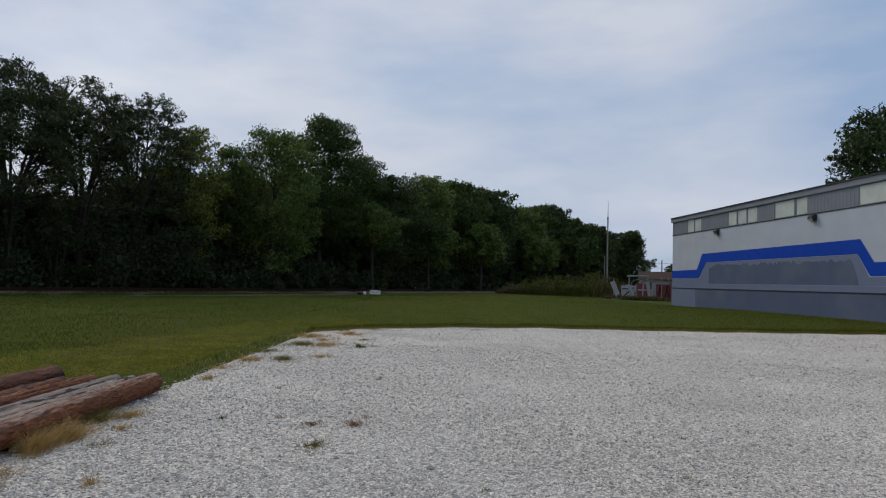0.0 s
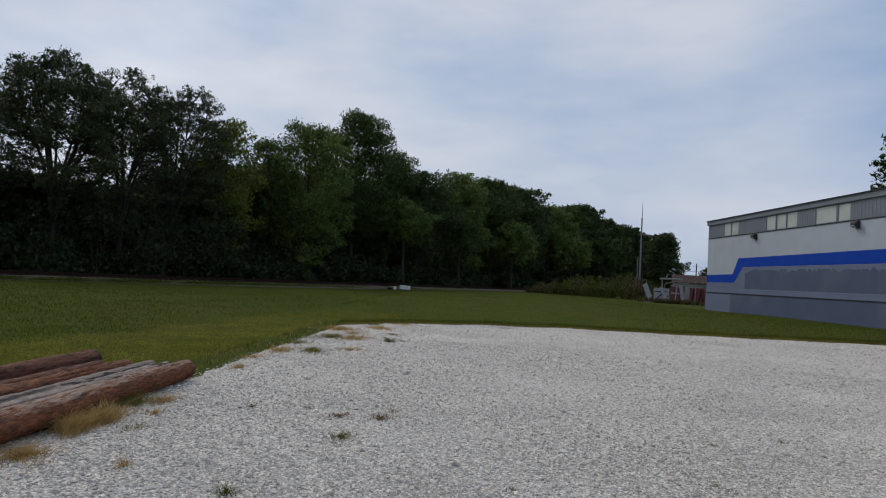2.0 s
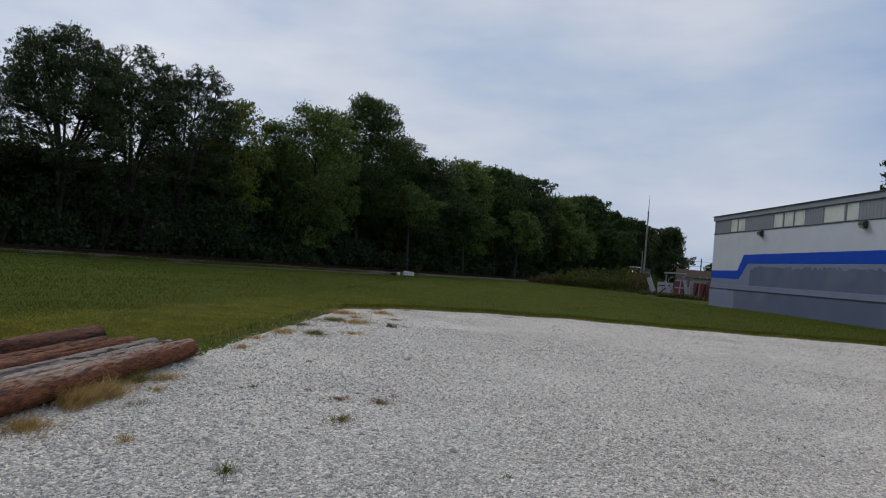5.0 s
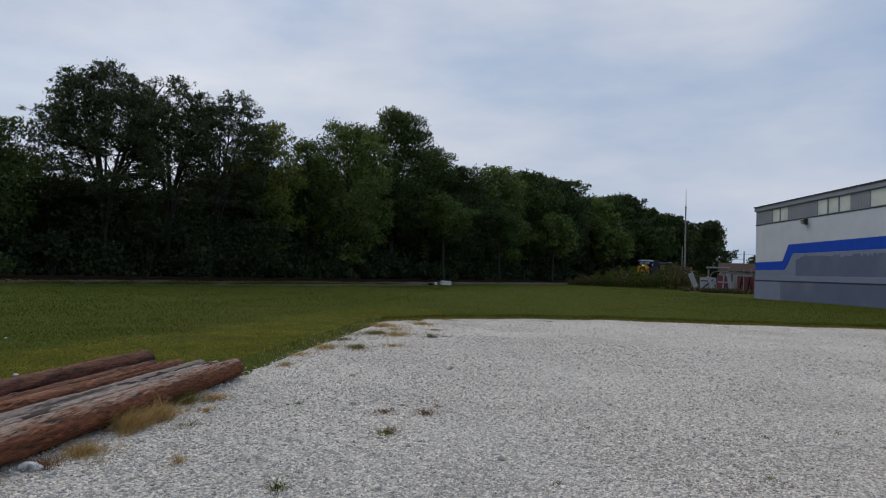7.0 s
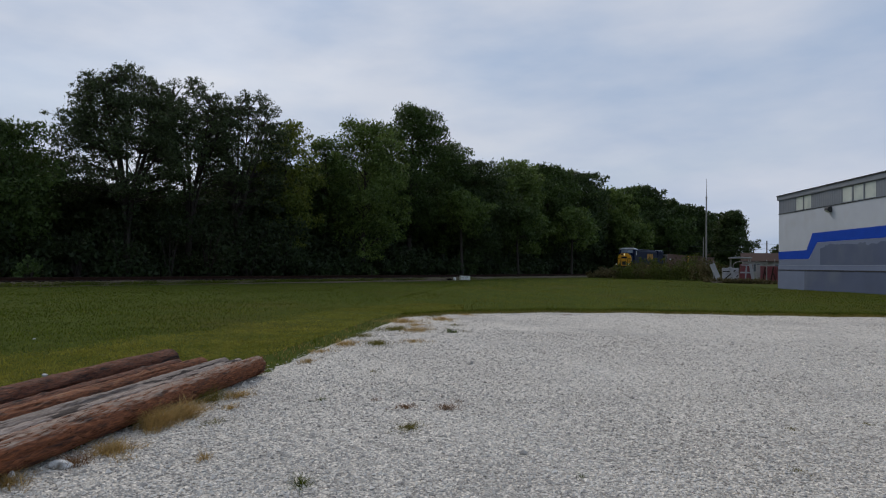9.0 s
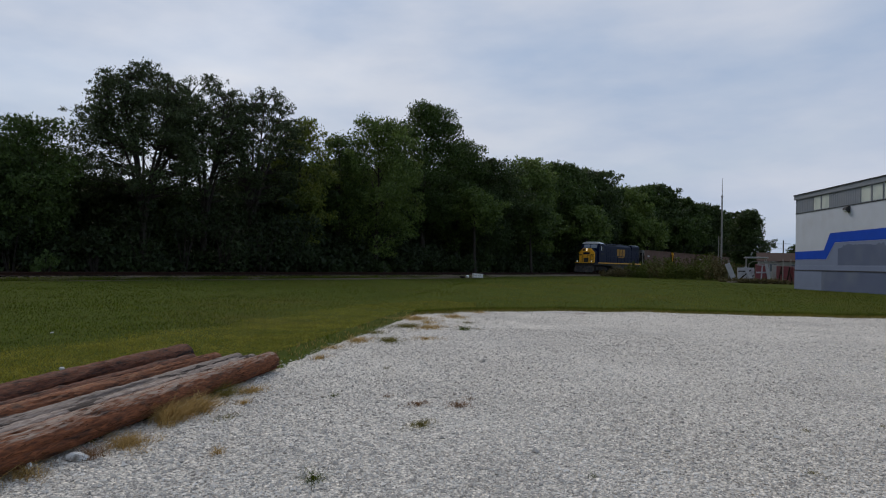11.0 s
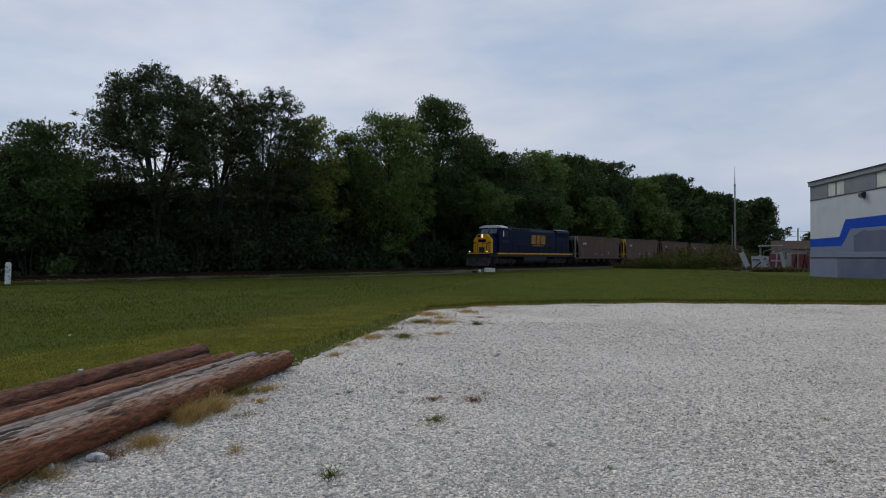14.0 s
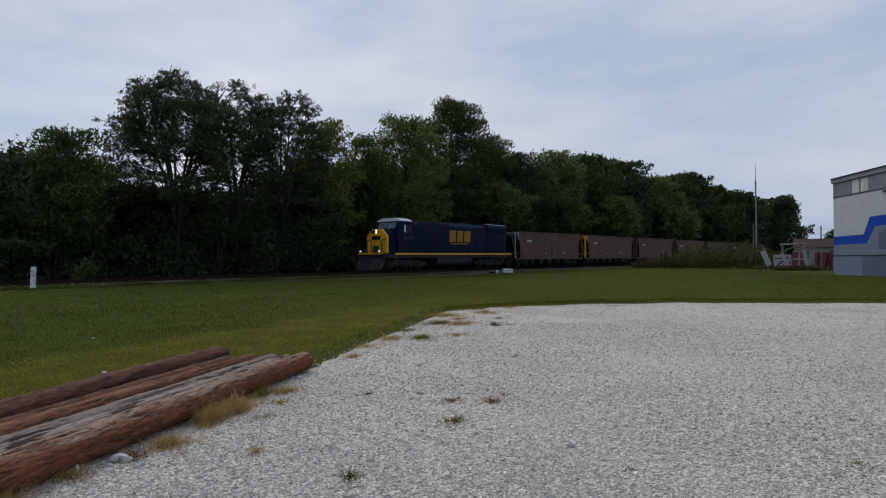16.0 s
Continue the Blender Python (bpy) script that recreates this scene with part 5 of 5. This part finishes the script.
def wheelset(parent, x, r, name="wheelset"):
    bm = bmesh.new()
    for s in (-1, 1):
        rod(bm, (0, s * 0.68, 0), (0, s * 0.80, 0), r, 20)
        rod(bm, (0, s * 0.655, 0), (0, s * 0.68, 0), r + 0.025, 20)
        rod(bm, (0, s * 0.80, 0), (0, s * 0.83, 0), r * 0.35, 10)
        for k in range(4):
            a = k * math.pi / 2
            rod(bm, (math.cos(a) * r * 0.62, s * 0.80, math.sin(a) * r * 0.62), (math.cos(a) * r * 0.62, s * 0.806, math.sin(a) * r * 0.62), r * 0.16, 8)
    rod(bm, (0, -0.66, 0), (0, 0.66, 0), 0.09, 10)
    w = part(name, bm, M_RAIL, parent)
    w.location = (x, 0, r)
    return w


def truck(root, xc, axles, r, half, material):
    """A bogie frame with its wheelsets, in the car's own space."""
    bm = bmesh.new()
    for s in (-1, 1):
        ya, yb = sorted((s * 0.86, s * 1.06))
        out = [(xc - half, 0.55), (xc - half, 0.78), (xc - half * 0.55, 0.98), (xc + half * 0.55, 0.98), (xc + half, 0.78), (xc + half, 0.55), (xc + half * 0.6, 0.42), (xc - half * 0.6, 0.42)]
        prism(bm, out, "y", ya, yb)
        for ax in axles:
            yc, yd = sorted((s * 1.06, s * 1.16))
            box(bm, ax - 0.2, ax + 0.2, yc, yd, r - 0.16, r + 0.2)
    box(bm, xc - 0.25, xc + 0.25, -0.86, 0.86, 0.5, 0.95)
    t = part("truck", bm, material, root)
    for s in (-1, 1):
        for i in range(len(axles) - 1):
            xm = (axles[i] + axles[i + 1]) / 2
            bm = bmesh.new()
            for k in range(5):
                rod(bm, (xm, s * 1.12, 0.5 + 0.08 * k), (xm, s * 1.12, 0.54 + 0.08 * k), 0.10, 10)
            part("spring", bm, material, t)
    for ax in axles:
        wheelset(t, ax, r)
    return t


def locomotive():
    """Local x forward, y to its left, z up from the rail's top."""
    root = new("locomotive")
    tagged(root, "dark blue diesel locomotive with yellow nose and yellow side stripe", "locomotive")

    def p(name, bm, m, label="", parent=None, bevel=0.0, smooth_it=False):
        if bevel:
            bmesh.ops.bevel(bm, geom=[e for e in bm.edges if len(e.link_faces) == 2 and e.calc_face_angle() > 0.4], offset=bevel, segments=2, affect="EDGES")
        return part(name, bm, m, parent or root, label, smooth_it)

    F, B = 10.1, -10.1
    bm = bmesh.new(); box(bm, B, F, -1.5, 1.5, 1.18, 1.48, 0.02); p("frame", bm, M_UNDER, "black frame sill")
    bm = bmesh.new(); box(bm, B, F - 0.15, -1.55, 1.55, 1.49, 1.58); p("walkway", bm, M_NAVY)
    for s in (-1, 1):
        bm = bmesh.new()
        ya, yb = sorted((s * 1.552, s * 1.572))
        box(bm, B + 0.1, F - 1.5, ya, yb, 1.46, 1.61)
        p("side_stripe", bm, M_YELLOW, "yellow stripe along the sill")
    # nose
    bm = bmesh.new()
    prism(bm, [(-1.22, 1.58), (1.22, 1.58), (1.22, 3.1), (0.6, 3.72), (-0.6, 3.72), (-1.22, 3.1)], "x", 9.0, 9.35)
    nose = p("nose", bm, M_YELLOW, "yellow nose with chamfered top", bevel=0.05)
    bm = bmesh.new(); box(bm, 9.351, 9.375, -0.55, 0.5, 2.78, 3.12); p("emblem_bar", bm, M_NAVY, "dark blue emblem block", nose)
    bm = bmesh.new(); box(bm, 9.351, 9.38, 0.55, 0.62, 1.6, 2.75); p("door_seam", bm, M_UNDER, "", nose)
    bm = bmesh.new(); box(bm, 9.351, 9.38, -0.62, -0.55, 1.6, 2.75); p("door_seam", bm, M_UNDER, "", nose)
    for s in (-1, 1):
        bm = bmesh.new()
        ya, yb = sorted((s * 0.72, s * 1.2))
        box(bm, 9.351, 9.372, ya, yb, 2.72, 2.8)
        p("nose_stripe", bm, M_NAVY, "dark stripe", nose)
    bm = bmesh.new(); box(bm, 9.352, 9.40, -0.42, 0.30, 1.62, 2.25, 0.01); p("nose_hatch", bm, M_UNDER, "dark hatch low on the nose", nose)
    bm = bmesh.new()
    for k in range(4):
        rod(bm, (9.45, 0.7, 1.75 + 0.25 * k), (9.45, 1.1, 1.75 + 0.25 * k), 0.018, 5)
    p("grab_iron", bm, M_UNDER, "", nose)
    for zz in (3.40, 3.60):
        bm = bmesh.new(); rod(bm, (9.34, 0.02, zz), (9.40, 0.02, zz), 0.085, 14)
        h = p("headlight", bm, M_LAMP, "lit headlight", nose)
    bm = bmesh.new(); box(bm, 9.351, 9.39, -0.62, -0.22, 3.34, 3.64, 0.01); p("number_board", bm, M_UNDER, "dark number board", nose)
    # the side skin behind the nose, cab, windows
    bm = bmesh.new()
    prism(bm, [(-1.24, 1.58), (1.24, 1.58), (1.24, 3.12), (0.62, 3.75), (-0.62, 3.75), (-1.24, 3.12)], "x", 8.15, 8.995)
    p("nose_side", bm, M_NAVY, "dark blue side of the nose", bevel=0.03)
    bm = bmesh.new()
    prism(bm, [(5.9, 1.58), (8.15, 1.58), (8.15, 3.7), (7.77, 4.45), (6.2, 4.45), (5.9, 4.3)], "y", -1.46, 1.46)
    cab = p("cab", bm, M_NAVY, "dark blue driver's cab", bevel=0.04)
    # the roof's pale colour stands in for sky reflected off it
    bm = bmesh.new()
    prism(bm, [(-1.52, 4.455), (1.52, 4.455), (1.4, 4.58), (0.75, 4.76), (-0.75, 4.76), (-1.4, 4.58)], "x", 6.25, 7.82)
    p("cab_roof", bm, M_ROOFPALE, "cab roof with pale sky sheen in its colour", bevel=0.03)
    d = Vector((-0.38, 0, 0.75)).normalized()
    nrm = Vector((0.75, 0, 0.38)).normalized()
    for ya, yb in ((-1.05, -0.06), (0.06, 1.05)):
        bm = bmesh.new()
        a = Vector((8.15, 0, 3.7)) + d * 0.10 + nrm * 0.012
        q = a + d * 0.60
        vs = [bm.verts.new(v) for v in ((a.x, ya, a.z), (a.x, yb, a.z), (q.x, yb, q.z), (q.x, ya, q.z))]
        f = bm.faces.new(vs)
        e = bmesh.ops.extrude_face_region(bm, geom=[f])
        bmesh.ops.translate(bm, vec=nrm * 0.02, verts=[v for v in e["geom"] if isinstance(v, bmesh.types.BMVert)])
        p("windshield", bm, M_GLASS, "tinted windshield pane", cab)
    for s in (-1, 1):
        for x0, x1, m, lab in ((7.1, 7.3, M_ROOFPALE, "pale window shade"), (6.3, 6.95, M_TANK, "dark side window")):
            bm = bmesh.new()
            ya, yb = sorted((s * 1.463, s * 1.485))
            box(bm, x0, x1, ya, yb, 3.45, 4.12, 0.008)
            p("side_window", bm, m, lab, cab)
        for k in range(4):
            bm = bmesh.new()
            ya, yb = sorted((s * 1.463, s * 1.472))
            box(bm, 6.1 + 0.34 * k, 6.35 + 0.34 * k, ya, yb, 2.78, 3.1)
            p("number_bar", bm, M_TANK, "plain grey lettering bar", cab)
    # long hood
    hood = None
    bm = bmesh.new()
    prism(bm, [(-1.36, 1.58), (1.36, 1.58), (1.36, 4.2), (1.05, 4.56), (-1.05, 4.56), (-1.36, 4.2)], "x", -5.6, 5.9)
    hood = p("hood", bm, M_NAVY, "long dark blue engine hood", bevel=0.03)
    for s in (-1, 1):
        for k in range(13):
            x0 = 4.6 - k * 0.78
            bm = bmesh.new()
            ya, yb = sorted((s * 1.362, s * 1.376))
            box(bm, x0 - 0.38, x0 + 0.38, ya, yb, 1.75, 3.7, 0.004)
            p("hood_door", bm, M_NAVY, "", hood)
        for k in range(5):
            bm = bmesh.new()
            box(bm, 4.9 - k * 0.9 - 0.7, 4.9 - k * 0.9, *sorted((s * 1.1, s * 1.32)), 4.36, 4.46)
            p("vent_louvre", bm, M_UNDER, "", hood)
    bm = bmesh.new()
    prism(bm, [(-1.40, 1.58), (1.40, 1.58), (1.40, 3.7), (1.5, 4.3), (1.35, 4.6), (-1.35, 4.6), (-1.5, 4.3), (-1.40, 3.7)], "x", -9.3, -5.6)
    rad = p("radiator_section", bm, M_NAVY, "flared dark blue radiator section", bevel=0.03)
    for s in (-1, 1):
        bm = bmesh.new()
        box(bm, -9.1, -5.8, *sorted((s * 0.85, s * 1.33)), 4.602, 4.66)
        p("radiator_screen", bm, M_ROOFPALE, "pale radiator screen", rad)
        for k in range(6):
            bm = bmesh.new()
            box(bm, -9.1 + 0.56 * k, -8.65 + 0.56 * k, *sorted((s * 1.402, s * 1.416)), 1.8, 3.5, 0.004)
            p("radiator_door", bm, M_NAVY, "", rad)
        # plain yellow emblem blocks
        em = None
        for x0, x1, zlo, zhi in ((0.75, -0.35, 2.72, 3.82), (-0.48, -1.5, 2.72, 3.82), (-1.63, -2.75, 2.72, 3.82)):
            bm = bmesh.new()
            c = (x0 + x1) / 2
            w = (x0 - x1) / 2
            h2 = (zhi - zlo) / 2
            zc = (zhi + zlo) / 2
            out = [(c - w + 0.1, zlo), (c + w, zlo), (c + w - 0.1, zhi), (c - w, zhi)]
            prism(bm, out, "y", *sorted((s * 1.379, s * 1.392)))
            p("emblem", bm, M_GOLD, "plain faded gold emblem block", hood)
        bm = bmesh.new()
        box(bm, -2.45, 0.5, *sorted((s * 1.379, s * 1.390)), 2.48, 2.64)
        p("emblem_bar", bm, M_GOLD, "plain gold lettering bar", hood)
        # handrail with stanchions
        rail = bmesh.new()
        rod(rail, (B + 0.3, s * 1.52, 2.6), (5.2, s * 1.52, 2.6), 0.02, 6)
        hr = p("handrail", rail, M_NAVY, "thin handrail")
        for k in range(11):
            bm = bmesh.new()
            x0 = B + 0.4 + k * 1.5
            rod(bm, (x0, s * 1.52, 1.58), (x0, s * 1.52, 2.6), 0.02, 6)
            p("stanchion", bm, M_NAVY, "", hr)
        for x0 in (F - 0.75, B + 0.05):
            bm = bmesh.new()
            for k in range(4):
                box(bm, x0, x0 + 0.65, *sorted((s * 1.2, s * 1.55)), 0.32 + 0.3 * k, 0.36 + 0.3 * k)
            box(bm, x0, x0 + 0.03, *sorted((s * 1.2, s * 1.55)), 0.3, 1.5)
            box(bm, x0 + 0.62, x0 + 0.65, *sorted((s * 1.2, s * 1.55)), 0.3, 1.5)
            p("steps", bm, M_UNDER, "black boarding steps")
        bm = bmesh.new()
        rod(bm, (F + 0.02, s * 1.15, 1.75), (F + 0.12, s * 1.15, 1.75), 0.085, 12)
        p("ditch_light", bm, M_DITCH, "lit ditch light")
        for x0 in (F - 0.1, B + 0.1):
            bm = bmesh.new()
            rod(bm, (x0, s * 1.35, 1.55), (x0, s * 1.35, 2.65), 0.022, 6)
            rod(bm, (x0, s * 1.35, 2.65), (x0, s * 0.45, 2.65), 0.022, 6)
            rod(bm, (x0, s * 0.45, 1.55), (x0, s * 0.45, 2.65), 0.022, 6)
            p("end_rail", bm, M_UNDER, "")
    bm = bmesh.new()
    box(bm, F - 0.25, F, -1.5, 1.5, 1.0, 1.49, 0.02)
    p("pilot", bm, M_UNDER, "black front pilot")
    bm = bmesh.new(); box(bm, F - 0.02, F + 0.01, -1.5, 1.5, 1.5, 1.6); p("front_stripe", bm, M_YELLOW, "yellow stripe across the front")
    bm = bmesh.new()
    prism(bm, [(F - 0.3, 1.0), (F + 0.02, 1.0), (F + 0.12, 0.6), (F + 0.32, 0.14), (F + 0.25, 0.12), (F - 0.2, 0.6)], "y", -1.5, 1.5)
    p("snow_plow", bm, M_PLOW, "worn black snow plough")
    for x0, x1 in ((F, F + 0.5), (B - 0.5, B)):
        bm = bmesh.new(); box(bm, x0, x1, -0.14, 0.14, 0.72, 1.02, 0.03); p("coupler", bm, M_UNDER)
    bm = bmesh.new()
    prism(bm, [(-1.3, 0.45), (-1.5, 0.7), (-1.5, 1.17), (1.5, 1.17), (1.5, 0.7), (1.3, 0.45)], "x", -2.9, 2.7)
    p("fuel_tank", bm, M_TANK, "grey fuel tank", bevel=0.04)
    for zc, x0, x1 in ((4.6, -3.6, -2.2), (4.52, 0.2, 1.3)):
        bm = bmesh.new(); box(bm, x0, x1, -0.5, 0.5, 4.56, zc + 0.14, 0.04); p("roof_hatch", bm, M_TANK)
    bm = bmesh.new(); rod(bm, (-1.2, 0, 4.56), (-1.2, 0, 4.78), 0.28, 14); p("exhaust_stack", bm, M_TANK)
    bm = bmesh.new()
    for k in range(3):
        rod(bm, (3.4 + 0.12 * k, 0.25, 4.66), (3.9 + 0.12 * k, 0.25, 4.66), 0.06, 8, 0.09)
    p("horn", bm, M_TANK)
    truck(root, 6.6, [4.7, 6.6, 8.5], 0.53, 2.75, M_UNDER)
    truck(root, -6.6, [-8.5, -6.6, -4.7], 0.53, 2.75, M_UNDER)
    return root


def hopper(label, end_material, end_label):
    root = new("hopper_car")
    tagged(root, label, "railway wagon", "hopper cars behind the locomotive")

    def p(name, bm, m, lab="", parent=None):
        return part(name, bm, m, parent or root, lab)
    L = 8.05
    # two side sheets with slanted ends, floor slopes and end sheets make an open box
    for s in (-1, 1):
        bm = bmesh.new()
        prism(bm, [(-6.95, 1.05), (6.95, 1.05), (7.2, 4.0), (-7.2, 4.0)], "y", *sorted((s * 1.50, s * 1.54)))
        sd = p("side_sheet", bm, M_HOPPER, "plain brown side sheet")
        bm = bmesh.new(); box(bm, -7.4, 7.4, *sorted((s * 1.48, s * 1.6)), 3.96, 4.08, 0.015); p("top_chord", bm, M_HOPPER, "", sd)
        bm = bmesh.new(); box(bm, -L, L, *sorted((s * 1.46, s * 1.58)), 0.92, 1.1, 0.015); p("side_sill", bm, M_HOPPER, "", sd)
        for k in range(9):
            x0 = -6.6 + k * 1.65
            bm = bmesh.new(); box(bm, x0 - 0.03, x0 + 0.03, *sorted((s * 1.541, s * 1.552)), 1.11, 3.95); p("seam", bm, M_HOPPER, "", sd)
        for x0, x1, z0, z1 in ((4.6, 5.15, 2.9, 3.15), (5.25, 5.6, 2.9, 3.15), (1.3, 1.6, 1.6, 1.72), (-0.9, -0.6, 1.5, 1.62), (-3.2, -2.95, 1.6, 1.85)):
            bm = bmesh.new(); box(bm, x0, x1, *sorted((s * 1.554, s * 1.560)), z0, z1); p("lettering_bar", bm, M_BARS, "plain white lettering bar", sd)
    front_material, front_label = end_material, end_label
    for e in (-1, 1):
        end_material, end_label = (front_material, front_label) if e > 0 else (M_HOPPER, "")
        bm = bmesh.new()
        prism(bm, [(e * 7.3, 4.0), (e * 7.25, 4.0), (e * 4.9, 1.5), (e * 4.95, 1.45)], "y", -1.5, 1.5)
        p("slope_sheet", bm, end_material, end_label)
        for s in (-1, 1):
            bm = bmesh.new(); box(bm, *sorted((e * (L - 0.12), e * L)), *sorted((s * 1.4, s * 1.54)), 1.1, 4.0); p("corner_post", bm, end_material, end_label)
            bm = bmesh.new()
            prism(bm, [(e * 7.24, 4.0), (e * 7.75, 4.0), (e * 7.2, 3.0)], "y", *sorted((s * 1.50, s * 1.53)))
            p("corner_gusset", bm, end_material, end_label)
            bm = bmesh.new()
            rod(bm, (e * 6.6, s * 0.7, 1.1), (e * 7.6, s * 0.7, 3.9), 0.05, 6)
            p("end_brace", bm, end_material)
            lad = bmesh.new()
            for k in range(7):
                rod(lad, (e * 7.5, s * 1.55, 1.3 + 0.38 * k), (e * 7.95, s * 1.55, 1.3 + 0.38 * k), 0.018, 5)
            p("ladder", lad, end_material)
        bm = bmesh.new(); box(bm, *sorted((e * 7.2, e * L)), -1.45, 1.45, 0.95, 1.08); p("end_platform", bm, M_UNDER)
        bm = bmesh.new(); box(bm, *sorted((e * L, e * (L + 0.45))), -0.13, 0.13, 0.72, 1.0, 0.03); p("coupler", bm, M_UNDER)
        bm = bmesh.new(); box(bm, *sorted((e * (L - 0.1), e * L)), -1.4, 1.4, 3.85, 4.0); p("end_beam", bm, end_material)
    bm = bmesh.new(); box(bm, -L, L, -0.25, 0.25, 0.72, 1.04); p("centre_sill", bm, M_UNDER)
    bm = bmesh.new()
    prism(bm, [(-7.2, 3.4), (-4.9, 1.5), (4.9, 1.5), (7.2, 3.4), (7.2, 3.55), (-7.2, 3.55)], "y", -1.49, 1.49)
    p("coal_load", bm, M_UNDER, "dark load inside the wagon")
    for k in range(5):
        x0 = -4.0 + k * 2.0
        bm = bmesh.new()
        prism(bm, [(x0 - 0.9, 1.48), (x0 + 0.9, 1.48), (x0 + 0.25, 0.45), (x0 - 0.25, 0.45)], "y", -1.3, 1.3)
        c = p("hopper_chute", bm, M_UNDER, "dark hopper chute")
        for s in (-1, 1):
            bm = bmesh.new(); box(bm, x0 - 0.22, x0 + 0.22, *sorted((s * 1.302, s * 1.33)), 0.66, 0.88, 0.01); p("gate", bm, M_TANK, "", c)
    truck(root, 5.9, [5.0, 6.8], 0.45, 1.35, M_UNDER)
    truck(root, -5.9, [-6.8, -5.0], 0.45, 1.35, M_UNDER)
    return root


LOCO = locomotive()
CARS = [hopper("brown open-top coal hopper car with pale grey end", M_MAST, "pale grey end framing"),
        hopper("brown coal hopper car with yellow end framing", M_YELLOW, "yellow end framing"),
        hopper("plain brown open-top coal hopper car", M_HOPPER, "")]
for extra in range(6):
    CARS.append(copy_thing(CARS[2], Matrix()))


# ---- what moves ----
RAIL_Z = 0.502
HEADING = math.degrees(math.atan2(-TDIR.y, -TDIR.x))


def front_at(t):
    """Where the locomotive's middle is at t seconds, in metres along the track."""
    return 258.6 - 14.089 * t + 0.14645 * t * t


def motions():
    order = [(LOCO, 0.0)] + [(c, 18.9 + 17.0 * i) for i, c in enumerate(CARS)]
    steps = [i / 30 for i in range(0, 481)]
    for ob, back in order:
        rows = []
        for k in range(0, 17):
            x, y = track_point(front_at(k) + back)
            rows.append((float(k), pose(x, y, RAIL_Z, 0, 0, HEADING)))
        walk(ob, rows)
        for w in ob.children_recursive:
            if w.name.startswith("wheelset"):
                r = w.location.z
                x0 = w.location.x
                walk(w, [(t, pose(x0, 0, r, 0, math.degrees((front_at(0) - front_at(t)) / r) % 360, 0)) for t in steps])


motions()
